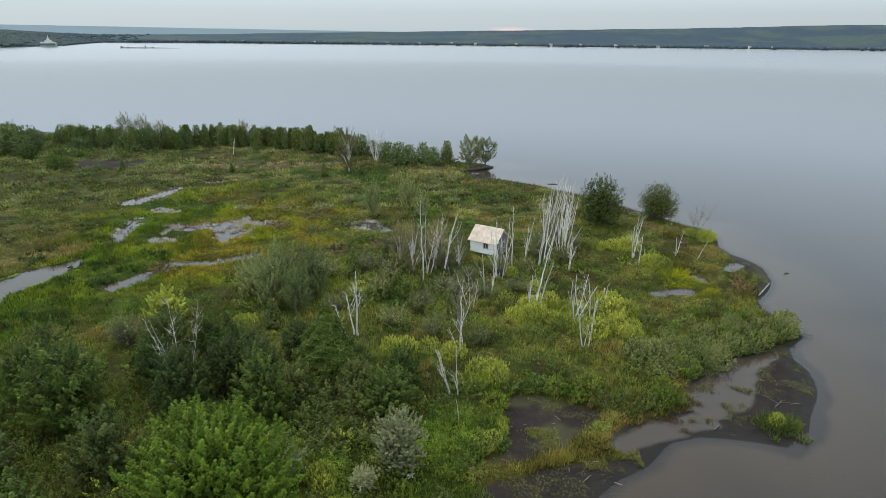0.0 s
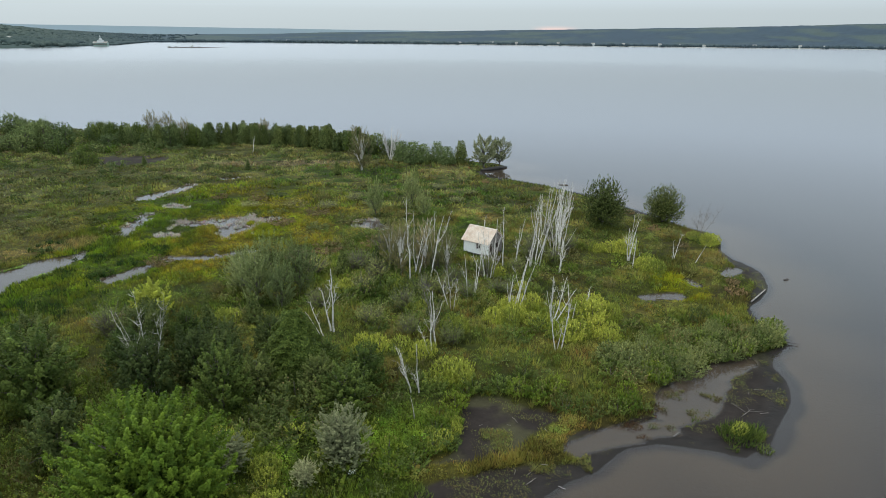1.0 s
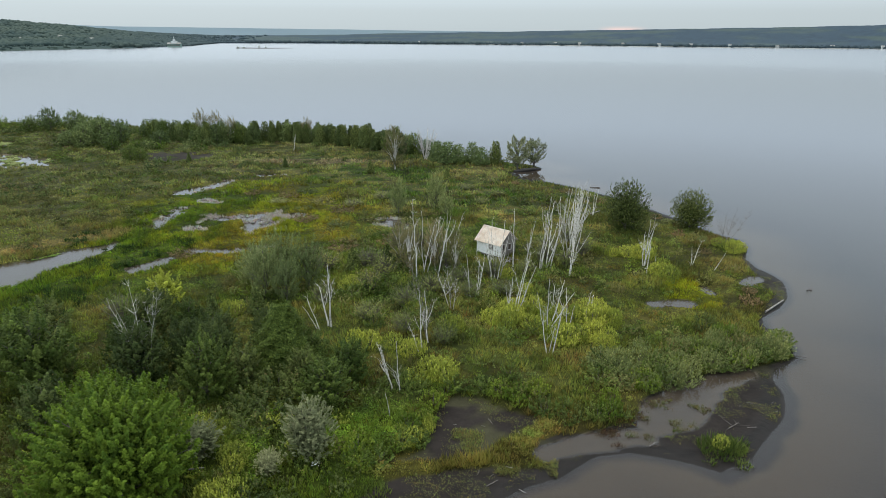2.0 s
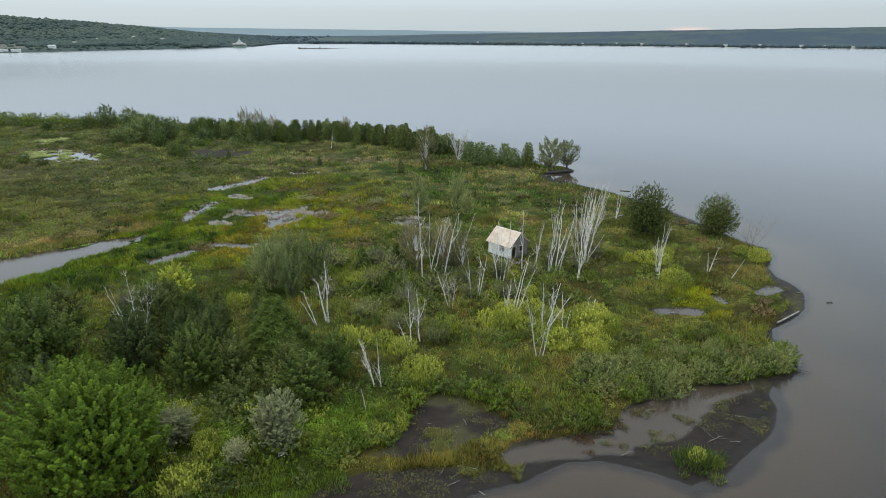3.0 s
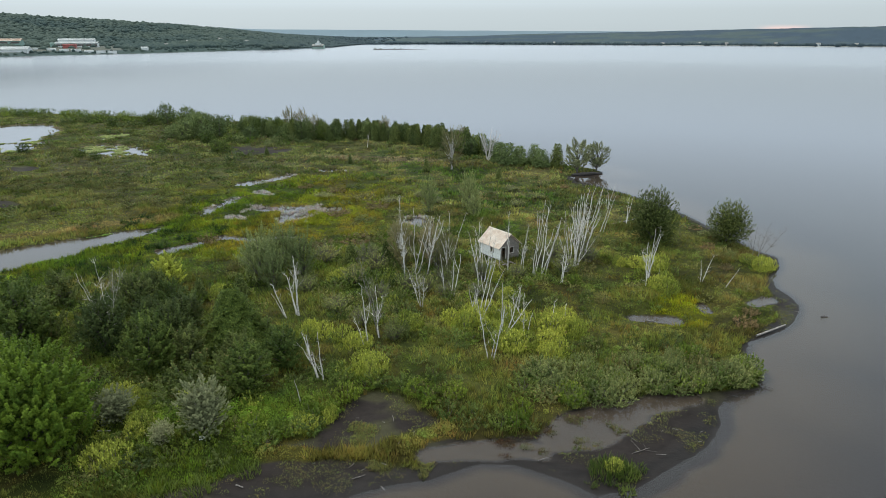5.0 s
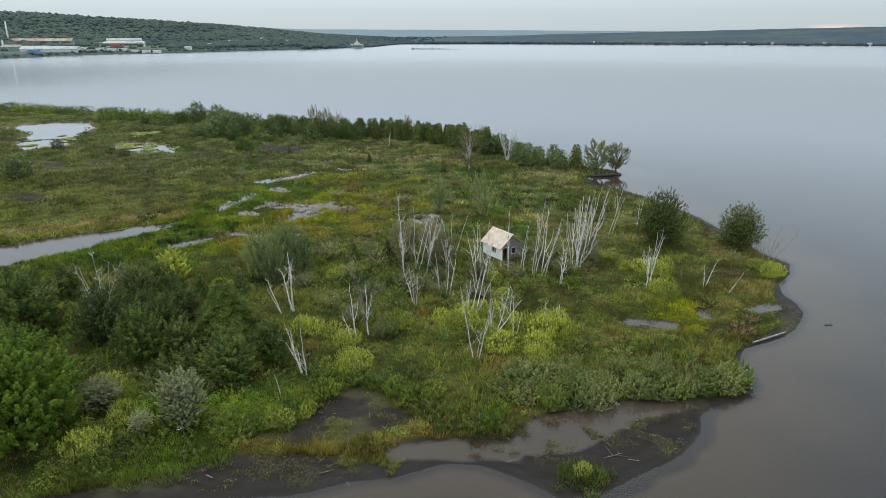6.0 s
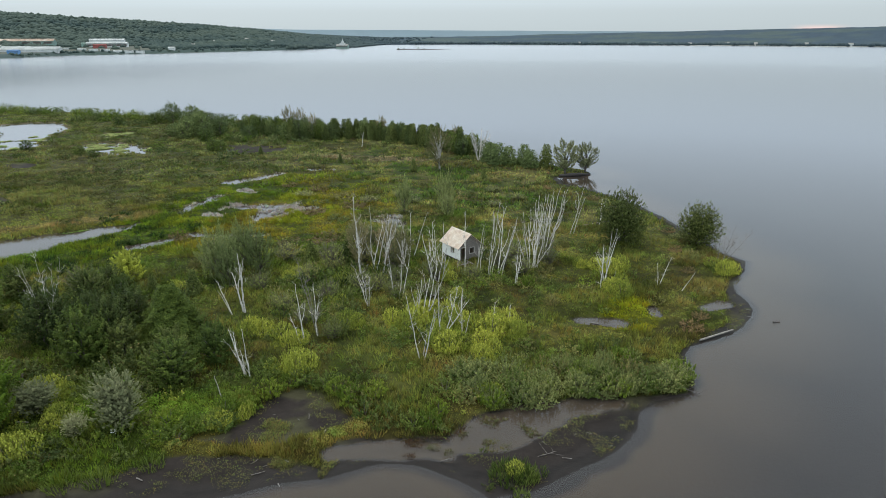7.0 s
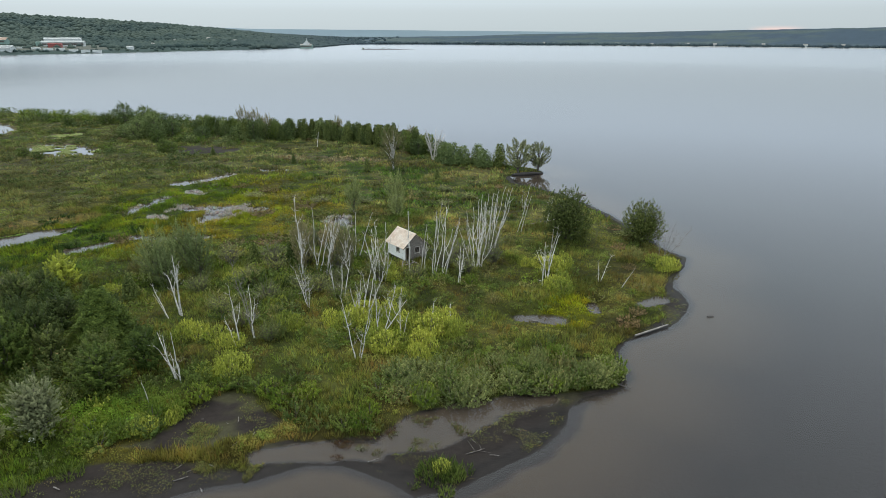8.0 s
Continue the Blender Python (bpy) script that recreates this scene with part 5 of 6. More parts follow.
sparse("pond_sedge", 110000, (-68, -10, 100.5, 165), -0.09, 0.0, (0.27, 0.255, 0.22), 0.55, "pale sedge standing in the marsh ponds", 0.47, 0.6, upright=0.3)
sparse("dead_reeds", 26000, (-57, -28, 105, 128), -0.3, 0.2, (0.3, 0.265, 0.23), 0.6, "pale dead reeds round a marsh pond", 0.52, 0.5, 1.1, 0.05, 0.25, 4.5)
sparse("channel_sedge", 9000, (-70, -46, 66, 104), 0.03, 0.6, (0.026, 0.046, 0.009), 0.75, "dark green sedge clumps along the marsh channel", 0.5, 0.5, 1.1, 0.07, 0.45, 2.2)
sparse("water_weed", 12000, (-69, -58, 62, 94), -0.07, -0.005, (0.14, 0.2, 0.04), 0.2, "bright green floating weed along the channel", 0.5, 0.6, wide=0.1, upright=1.2, size=2.6)
sparse("pond_scum", 30000, (-190, -120, 146, 192), -0.3, -0.003, (0.21, 0.235, 0.085), 0.35, "yellow-green scum along the edges of shallow ponds", 0.5, 0.7, wide=0.22, upright=1.6, size=5.0)


def herb_cover():
    """Low leafy plants between the grass, in patches."""
    x, y, z = scatter(10500, -60, 48, 34, 125)
    near = [scatter(2600, -18, 18, 36, 56)]
    x, y, z = (np.concatenate([q, *(e[k] for e in near)]) for k, q in enumerate((x, y, z)))
    keep = rng.random(len(x)) < np.where(y < 56, 0.75, 0.31) * smooth(0.34, 0.58, fbm(x, y, 7, 91)) * (1 - 0.85 * np.exp(-(((x + 48) / 26) ** 2 + ((y - 118) / 36) ** 2)))
    keep &= (poly_sdf(GROWTH, x, y) > 0.8) & (poly_sdf(MUD_BAY, x, y) < -0.8)
    x, y, z = x[keep], y[keep], z[keep]
    n, m = len(x), 56
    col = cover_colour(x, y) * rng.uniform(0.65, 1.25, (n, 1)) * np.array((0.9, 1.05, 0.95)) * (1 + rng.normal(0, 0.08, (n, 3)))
    r = rng.uniform(0.3, 0.95, n)
    o = rng.normal(0, 1, (n, m, 3))
    o /= np.linalg.norm(o, axis=2)[..., None]
    o[..., 2] = np.abs(o[..., 2])
    c = np.stack([x, y, z + 0.05], -1)[:, None] + o * r[:, None, None] * np.array((1, 1, 0.9)) * rng.uniform(0.6, 1.1, (n, m, 1))
    me = leaf_mesh("herbs", c.reshape(-1, 3), o.reshape(-1, 3), np.repeat(rng.uniform(0.055, 0.105, n), m) * rng.uniform(0.7, 1.3, n * m), np.repeat(np.clip(col, 0.01, 0.4), m, 0) * rng.uniform(0.85, 1.15, (n * m, 1)), fine=True)
    solo("herbs", me, GRASS, "leafy green herbs and ferns spread between the grass", "herbs", kind="stuff")


def undergrowth():
    """Knee-high to chest-high leafy mounds that grow into one another, too many to count."""
    x, y, z = scatter(5600, -40, 48, 36, 128, 0.8)
    patch = fbm(x, y, 9, 61)
    open_marsh = np.exp(-(((x + 48) / 24) ** 2 + ((y - 112) / 30) ** 2))
    keep = rng.random(len(x)) < (0.1 + 0.28 * smooth(0.4, 0.62, patch)) * (1 - 0.95 * np.clip(open_marsh * 1.6, 0, 1)) * np.where(y < 62, 1.5, 1.0) * np.where(y > 105, 0.5, 1.0) * np.where((x > 22) & (y > 78), 0.4, 1.0)
    keep &= ~((x > 6) & (x < 18) & (y < 55))
    keep &= (np.hypot(x - 7, y - 102) > 4.2) & (poly_sdf(GROWTH, x, y) > 1.6) & (poly_sdf(MUD_BAY, x, y) < -1.6)
    out = []
    for px, py, pz, k in zip(x[keep], y[keep], z[keep], fbm(x[keep], y[keep], 6, 62)):
        near = py < 62
        mix = [0.2, 0.38, 0.2, 0.1, 0.12] if near and k > 0.48 else [0.32, 0.36, 0.06, 0.0, 0.26]
        green = ["dark", "mid", "bright", "lime", "olive"][int(rng.choice(5, p=mix))]
        r = rng.uniform(0.7, 2.0) * (1.0 if near else 0.9)
        n = int((360 if near else 170) * (0.35 + r))
        pos, o, s, t, _ = crown_round(n, r, -0.3 * r, r * rng.uniform(0.65, 1.2), 40, 0.072 if near else 0.094, *GREENS[green], open_=0.27, dead=0.02, shell=0.85)
        out.append((pos + np.array((px, py, pz)), o, s, t * (rng.uniform(0.55, 1.2) if near else rng.uniform(0.7, 1.5))))
    pos, o, s, t = (np.concatenate(c) for c in zip(*out))
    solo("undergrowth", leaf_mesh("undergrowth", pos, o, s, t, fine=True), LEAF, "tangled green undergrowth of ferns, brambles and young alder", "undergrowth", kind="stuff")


herb_cover()
undergrowth()


def flower_heads(x, y, n, r, h):
    """Flat white umbels on thin stalks, standing close together."""
    heads, stalks = [], []
    z0 = ground_at(x, y)
    e = thing("flowering_herb", pose(x, y, z0), "clump of white flower heads on thin green stalks", "flowers", "white flowers")
    for k in range(n):
        a, d = rng.uniform(0, 2 * math.pi), r * math.sqrt(rng.random())
        tip = Vector((d * math.cos(a), d * math.sin(a), h * rng.uniform(0.7, 1.1)))
        stalks.append(tube([(tip.x * 0.5, tip.y * 0.5, -0.05), tip], [0.012, 0.008], 3))
        w = rng.uniform(0.03, 0.06)
        ring = [tip + Vector((w * math.cos(q), w * math.sin(q), rng.normal(0, 0.015))) for q in (0, 1.05, 2.1, 3.14, 4.19, 5.24)]
        heads.append((ring + [tip + Vector((0, 0, 0.03))], [(q, (q + 1) % 6, 6, 6) for q in range(6)]))
    v, f = join(heads)
    part("flower_head", array_mesh("flower_head", v, [q[:3] for q in f]), FLOWER, e, "flat white umbels")
    v, f = join(stalks)
    part("stalk", array_mesh("stalk", v, f, np.full((len(v), 3), (0.07, 0.1, 0.02))), GRASS, e)


flower_heads(-2.9, 44.3, 16, 0.35, 0.95)


# ---- dead birches ----
RIGHT = Vector((0.9, 0.42, 0))


def dead_stem(h, lean, offset, twigs, radius, fork=True):
    """A bare stem that splits into steep forks, with short broken branches and fine twigs."""
    base = RIGHT * offset + Vector((rng.normal(0, 0.12), rng.normal(0, 0.25), -0.4))
    tip = base + RIGHT * lean + Vector((rng.normal(0, 0.3), rng.normal(0, 0.5), h + 0.4))
    n = max(5, int(h * 1.1))
    path = crooked(base, tip, n, 0.035 + 0.004 * h)
    pieces = [tube(path, [radius * (1 - 0.8 * (k / n) ** 0.85) for k in range(n + 1)], 6)]
    boughs = [(path, radius)]
    for k in range(int(rng.integers(0, 3)) if fork and h > 4 else 0):
        s = rng.uniform(0.3, 0.7)
        p = path[int(s * n)]
        a, ln = rng.uniform(0, 2 * math.pi), h * rng.uniform(0.22, 0.42)
        out = Vector((math.cos(a), math.sin(a), 0)) * ln * rng.uniform(0.22, 0.5)
        limb = [p, p + out * 0.45 + Vector((0, 0, ln * 0.28)), p + out * 0.8 + Vector((0, 0, ln * 0.62)), p + out + Vector((rng.normal(0, 0.1), rng.normal(0, 0.1), ln))]
        rr = radius * (1 - 0.8 * s) * 0.75
        pieces.append(tube(limb, [rr, rr * 0.8, rr * 0.6, rr * 0.3], 5))
        boughs.append((limb, rr))
    for k in range(int(twigs * 1.7)):
        way, rad = boughs[int(rng.integers(0, len(boughs)))]
        s = rng.uniform(0.3, 0.98)
        p = way[min(len(way) - 1, int(s * len(way)))]
        a = rng.uniform(0, 2 * math.pi)
        ln = rng.uniform(0.3, 1.6) * min(1.0, h / 6) * (1.2 - s * 0.5)
        e = p + Vector((math.cos(a) * ln * 0.7, math.sin(a) * ln * 0.7, ln * rng.uniform(0.2, 1.1)))
        mid = p.lerp(e, 0.5) + Vector((0, 0, -0.1 * ln))
        rr = max(rad * (1 - 0.7 * s) * 0.3, 0.012)
        pieces.append(tube([p, mid, e], [rr, rr * 0.75, rr * 0.4], 4))
        if ln > 0.6:
            for _ in range(2):
                e2 = mid + Vector((rng.normal(0, 0.25), rng.normal(0, 0.25), ln * rng.uniform(0.1, 0.6)))
                pieces.append(tube([mid, e2], [rr * 0.6, rr * 0.3], 3))
    v, f = join(pieces)
    return array_mesh("stem", v, f, smoothed=True)


def dead_birch(x, y, stems, twigs=5, radius=0.1, label="bleached dead birch stems without leaves", material=None, name="dead_birch"):
    e = thing(name, pose(x, y, ground_at(x, y)), label, "dead tree", "dead birches")
    for h, lean, offset in stems:
        part("stem", dead_stem(h, lean, offset, twigs if h > 3 else min(twigs, 1), radius * (0.95 + 0.06 * min(h, 9)) * rng.uniform(0.8, 1.15)), material or DEADWOOD, e)


for x, y, stems in [
        (16.3, 70, [(6.1, 0.8, 0), (7.5, -1.6, -0.7), (3, 0.3, -0.4)]), (15.6, 75.9, [(7.2, 0.2, 0), (6.5, 1.2, 0.3), (4.8, 3, 0.2)]),
        (11, 80.3, [(7.3, 1.1, 0), (5, 0.4, -0.4), (8, 1.8, 0.5), (6, 2.2, 0.6), (4.5, -0.6, -0.3)]),
        (7.4, 92.4, [(8.9, -0.4, 0), (8, 0.2, 0.3), (7.5, -1.2, -0.3), (9.2, 0.8, 0.5), (6, 1, 0.8), (6.5, -0.8, -0.5)]),
        (16.2, 80.9, [(4.4, 0, 0)])] + [(18.1, 76.7, [(4.8, 0.3, 0), (3, 0.6, 0.2)]), (20.5, 81, [(3.5, 1.2, 0), (2.2, 0.1, -0.4)]),
        (1.3, 67.7, [(7.8, -0.3, 0), (3.4, -2.1, -0.1)]), (-12.1, 71, [(4.6, -1.6, 0), (3, -1.8, -0.3)]), (0.6, 58.6, [(5.4, -1.7, -0.4), (5, -0.9, 0), (5.9, -0.3, 0.4)]), (1.2, 53.8, [(2.5, -0.3, 0)]),
        (5.2, 84.6, [(6.7, -0.9, 0), (5.8, 0.5, 0.3), (6.2, 1.3, 0.5)]), (-3.7, 93.2, [(9.8, -0.6, 0), (7.5, 1.5, 0.3), (9, 1.9, 0.6)])] + [(-1.2, 91.6, [(9.4, 1.1, 0), (8, 1.8, 0.3)]),
        (-1.4, 101.8, [(7.3, 0.3, 0), (6.8, -1.2, -0.1), (7.2, 2.6, 0.3)]), (13.9, 98, [(11.7, 1.5, 0), (9.5, 0.6, -0.3), (10.5, 1.9, 0.4)]), (14.8, 98.9, [(8.1, 2.6, 0), (10.5, 0.8, 0.2), (9, 2, 0.5)]),
        (11.6, 98.8, [(7.7, 1.7, 0), (6, 0.9, 0.3)]), (9.6, 98.6, [(9.5, 0.2, 0)]), (18.4, 96.6, [(5.7, -0.2, 0), (5, 0.1, 0.2)])] + [(18.7, 104, [(11.6, 1.0, 0.1), (9, -0.9, -0.5), (10, -0.5, -0.4), (11, 0.4, 0), (10.5, 1.3, 0.4), (11.5, 1.6, 0.7), (9.8, 1.9, 0.9), (6, -1.6, -0.5), (4.5, 3.4, 0.5)]),
        (17.5, 115.4, [(10.5, 2.4, 0), (10, 1.5, -0.3), (9.5, 0.5, -0.4), (10.5, 3, 0.5), (8, 0, -0.6)]), (19, 110, [(10, 1, 0), (11, 2, 0.4), (9, 0.4, -0.3), (9.5, 2.8, 0.6)]),
        (19.6, 125.6, [(9.4, 2.3, 0), (7, 1.8, 0.6)])] + [(23.5, 133.6, [(5.4, 0.9, 0), (5, -0.1, -0.4)]), (30.3, 103.3, [(7.6, 0.3, 0), (5.8, -0.3, -0.2), (6.5, 1.6, 0.1)]), (30.3, 99.6, [(5.2, -0.1, 0)]),
        (31.9, 102, [(2, 0, 0)]), (37.9, 104.8, [(3.8, 1.2, 0), (3.4, 0, -0.1)]), (41.1, 103.3, [(3, 1.6, 0)])]:
    dead_birch(x, y, stems, 6, 0.07)
dead_birch(21.4, 85.2, [(1.7, 0.1, 0)], 0, 0.17, "short broken white birch stub among ferns")
dead_birch(-11.4, 72.3, [(8.4, 0, 0), (5.5, -1.1, -0.1)], 12, 0.1, "bleached dead tree with many short side branches")
dead_birch(1.9, 70.2, [(6.6, -0.3, 0)], 6, 0.075)
dead_birch(1.5, 70.6, [(10.2, -2.2, 0), (8, -1.4, 0.1)], 24, 0.045, "tall grey dead birch with fine drooping twigs", DRIFT)
dead_birch(-4, 90.3, [(12.4, -0.9, 0)], 16, 0.085, "tall thin dead birch with fine twigs")
dead_birch(2.5, 80.5, [(5, -1.5, 0), (6, -0.5, 0.2), (4.5, 0.8, 0.3)], 14, 0.06, "grey leafless bush of fine twigs")
dead_birch(45.2, 118.4, [(6.1, 0, 0), (6, 1.5, 0.3), (5.5, 4, 0.6), (4.5, 2.6, 0.5)], 24, 0.045, "thin leafless grey shrub leaning over the water", DRIFT)
dead_birch(-25.4, 55.7, [(10.8, -1.2, 0), (10.4, 1.0, 0.2), (9.6, -2.8, -0.2), (9.2, -1.9, 0.1)], 16, 0.03, "pale dead tree with thin forked bare branches")
dead_birch(-22.4, 188.5, [(9, 0.3, 0), (8.6, -1.6, -0.1), (8.4, 1.8, 0.1), (7.4, -3, 0), (7.2, 3.2, 0)], 26, 0.17, "white dead tree with a spreading bare crown")
dead_birch(-66, 196, [(5, 0.3, 0)], 2, 0.12, "single white dead trunk before the tree line")
dead_birch(-104, 209, [(10, -1, 0), (9, 1, 0.6), (9.5, 2.5, 1.2)], 16, 0.08, "leafless grey tree rising over the tree line", DRIFT)


# ---- driftwood ----
def log(a, b, r, label, z=0.12, name="driftwood_log", roots=0, material=None):
    a, b = Vector((*a, z)), Vector((*b, z + 0.08))
    path = crooked((0, 0, 0), b - a, 6, 0.02)
    pieces = [tube(path, [r * (1 - 0.3 * k / 6) for k in range(7)], 8)]
    for k in range(roots):
        p = path[int(rng.integers(1, 6))]
        e = p + Vector((rng.normal(0, 0.6), rng.normal(0, 0.6), rng.uniform(0.2, 0.6)))
        pieces.append(tube([p, e], [r * 0.45, r * 0.15], 5))
    v, f = join(pieces)
    ob = solo(name, array_mesh(name, v, f, smoothed=True), material or DRIFT, label, "driftwood", "driftwood")
    ob.matrix_basis = Matrix.Translation(a)


log((44.6, 88.4), (48.2, 93.1), 0.13, "long bleached log lying on the shore", 0.2, roots=1)
log((25.4, 54), (26.3, 54.7), 0.06, "short pale log on the mud", 0.1)
log((11.4, 45.8), (12.3, 46.7), 0.05, "thin stick lying on wet mud", 0.1)
log((2.8, 41.6), (3.6, 41.5), 0.06, "thin stick lying on wet mud", 0.1)
log((33, 58.1), (34.3, 59.4), 0.032, "forked branch lying on the mud bar", 0.12, roots=4)
log((35, 58.8), (35.8, 58.9), 0.028, "small stick on the mud bar", 0.1)
log((52.9, 98.3), (53.7, 98.5), 0.09, "dark snag breaking the water surface", 0.0, roots=3, material=DARK_WOOD)
log((44.0, 75.6), (45.5, 75.2), 0.05, "dark branch reaching out over the water", 0.12, roots=5, material=DARK_WOOD)
log((24, 162.2), (26.4, 162), 0.15, "dark floating log near the shore", 0.0, material=BARK)
log((-13.3, 42.4), (-12.2, 42.8), 0.07, "white fallen branch among shore herbs", 0.9)
log((31.4, 88.6), (32.6, 88.4), 0.1, "white stick in a small pool", 0.02)
log((19.6, 130), (25, 137), 0.14, "long fallen birch trunk in the grass", 0.6)
log((15.2, 104.6), (17, 105.4), 0.16, "fallen trunk behind the dead birches", 0.9)
for k in range(26):
    x, y = [(8 + rng.uniform(-3, 8), 51 + rng.uniform(-3, 6)), (36 + rng.uniform(-4, 3), 61 + rng.uniform(-4, 5)), (14 + rng.uniform(-10, 8), 45 + rng.uniform(-3, 3)), (48 + rng.uniform(-2, 2), 99 + rng.uniform(-4, 4))][k % 4]
    if ground_at(x, y) > 0.0:
        a = rng.uniform(0, 6.3)
        ln = rng.uniform(0.3, 0.9)
        log((x, y), (x + math.cos(a) * ln, y + math.sin(a) * ln), 0.024, "thin grey stick washed up on mud", ground_at(x, y) + 0.03, "stick")


# ---- the cabin ----
def plank_wall(length, height, openings, gable=0.0, step=0.19, thick=0.05):
    """Horizontal lapped boards along x from 0 to length, cut round openings (x0, x1, z0, z1); a gable rises to its middle."""
    rows = []
    z = 0.0
    while z < height + gable - 0.02:
        z1 = min(z + step, height + gable)
        cut = max(0.0, (z1 - height) / gable * length / 2) if gable else 0.0
        spans = [(cut, length - cut)]
        for x0, x1, o0, o1 in openings:
            if z1 > o0 + 0.02 and z < o1 - 0.02:
                spans = [q for a, b in spans for q in ((a, min(b, x0)), (max(a, x1), b)) if q[1] - q[0] > 0.02]
        lap = rng.uniform(0.0, 0.012)
        rows += [(a, b, -thick - lap, 0, z + 0.004, z1 + 0.006) for a, b in spans if b - a > 0.05]
        z = z1
    return boxes(rows)


def frame_boxes(x0, x1, z0, z1, w=0.09, d=0.05):
    return [(x0 - w, x0, -d - 0.06, 0.03, z0, z1 + w), (x1, x1 + w, -d - 0.06, 0.03, z0, z1 + w), (x0, x1, -d - 0.06, 0.03, z1, z1 + w)]


def build_cabin():
    cx, cy, turn = CABIN
    L, W, HW, HR, zb = 4.9, 3.96, 2.35, 1.67, ground_at(cx, cy)
    e = thing("cabin", pose(cx, cy, zb + 0.25, 0, 0, turn), "small abandoned cabin with peeling white boards and a rusting sheet roof", "cabin")
    base = lambda x, y, z, a: pose(x, y, z, 0, 0, a)

    def wall(name, m, bmw, mat, label=""):
        ob = part(name, bmw, mat, e, label)
        ob.matrix_basis = m
        return ob
    win = (2.55, 3.35, 0.95, 1.75)
    front = wall("wall", base(-L, 0, 0, 0), plank_wall(L, HW, [win]), WHITE_WALL, "long wall of flaking white boards")
    door, gwin = (0.16, 1.04, 0.0, 2.02), (1.92, 2.74, 0.85, 1.8)
    gable = wall("wall", base(0, 0, 0, 90), plank_wall(W, HW, [door, gwin], HR), GREY_WALL, "grey weathered gable wall")
    wall("wall", base(0, W, 0, 180), plank_wall(L, HW, []), GREY_WALL)
    wall("wall", base(-L, W, 0, 270), plank_wall(W, HW, [], HR), GREY_WALL)
    part("floor", boxes([(-L + 0.02, -0.02, 0.02, W - 0.02, -0.08, 0.0)]), DARK_WOOD, e)
    ob = part("window", boxes(frame_boxes(*win)[:2] + [(win[0] - 0.12, win[1] + 0.12, -0.14, 0.03, win[2] - 0.07, win[2]), (win[0], win[1], -0.1, 0.03, win[3], win[3] + 0.09)]), TRIM, front, "small window with a cross bar")
    part("muntin", boxes([((win[0] + win[1]) / 2 - 0.03, (win[0] + win[1]) / 2 + 0.03, -0.07, -0.02, win[2], win[3])]), WHITE_WALL, front)
    part("door_frame", boxes(frame_boxes(*door)), TRIM, gable)
    part("window", boxes(frame_boxes(*gwin) + [(gwin[0] - 0.1, gwin[1] + 0.1, -0.13, 0.03, gwin[2] - 0.07, gwin[2])]), TRIM, gable, "empty window frame")
    part("corner_board", boxes([(-0.09, 0.06, -0.075, 0.02, -0.1, HW)]), WHITE_WALL, e)
    part("corner_board", boxes([(-L - 0.03, -L + 0.08, -0.07, 0.02, -0.1, HW)]), WHITE_WALL, e)
    for x in (-L + 0.2, -L / 2, -0.2):
        for y in (0.2, W - 0.2):
            part("footing", boxes([(x - 0.15, x + 0.15, y - 0.15, y + 0.15, -0.6, -0.08)]), DARK_WOOD, e)
    part("sill_beam", boxes([(-L, 0, -0.04, 0.1, -0.2, 0.0), (-0.1, 0.03, 0.1, W, -0.2, 0.0)]), DARK_WOOD, e)
    # roof: ribbed sheets on both slopes, laid with a slight overlap
    o, oe = 0.3, 0.5
    slope = HR / (W / 2)
    span = (L + 2 * o) / 6
    for side in (0, 1):
        for k in range(6):
            bmr = bmesh.new()
            n = 12
            grid = []
            for i in range(n + 1):
                x = -L - o + span * (k + i / n) + (0.03 if i == n else 0)
                rib = 0.018 if i % 3 == 0 else 0.0
                row = []
                for s in np.linspace(0, 1, 5):
                    d = -oe + (W / 2 + oe + 0.02) * s
                    yy = d if side == 0 else W - d
                    zz = HW + slope * d + 0.07 + rib + 0.006 * (k % 2) + rng.normal(0, 0.006)
                    row.append(bmr.verts.new((x, yy, zz)))
                grid.append(row)
            for i in range(n):
                for j in range(4):
                    q = [grid[i][j], grid[i + 1][j], grid[i + 1][j + 1], grid[i][j + 1]]
                    bmr.faces.new(q if side == 0 else q[::-1])
            bmesh.ops.solidify(bmr, geom=bmr.faces[:], thickness=0.02)
            part("roof_sheet", bmr, ROOF, e)
    for side in (0, 1):
        for x in (-L - o + 0.02, o - 0.05):
            bm2 = bmesh.new()
            pts = []
            for d in (-oe, W / 2):
                yy = d if side == 0 else W - d
                pts.append((yy, HW + slope * d))
            vs = [bm2.verts.new((x + dx, yy, zz + dz)) for dx in (0, 0.05) for yy, zz in pts for dz in (-0.1, 0.05)]
            for q in ((0, 1, 3, 2), (4, 6, 7, 5), (0, 4, 5, 1), (2, 3, 7, 6), (0, 2, 6, 4), (1, 5, 7, 3)):
                bm2.faces.new([vs[i] for i in q])
            part("barge_board", bm2, DARK_WOOD, e)
    part("ridge_cap", boxes([(-L - o, o, W / 2 - 0.1, W / 2 + 0.1, HW + HR + 0.07, HW + HR + 0.1)]), ROOF, e)
    part("door_step", boxes([(0.05, 0.75, 0.3, 1.5, -0.35, -0.22)]), GREY_WALL, e)
    # fallen boards in front of the door
    for k in range(7):
        ln = rng.uniform(1.2, 2.6)
        ob = solo("loose_board", boxes([(-ln / 2, ln / 2, -0.08, 0.08, -0.02, 0.02)]), GREY_WALL, "grey board fallen in front of the cabin", "board", "loose boards")
        px, py = 8.0 + rng.uniform(-0.6, 1.6), 100.6 + rng.uniform(-1.2, 0.6)
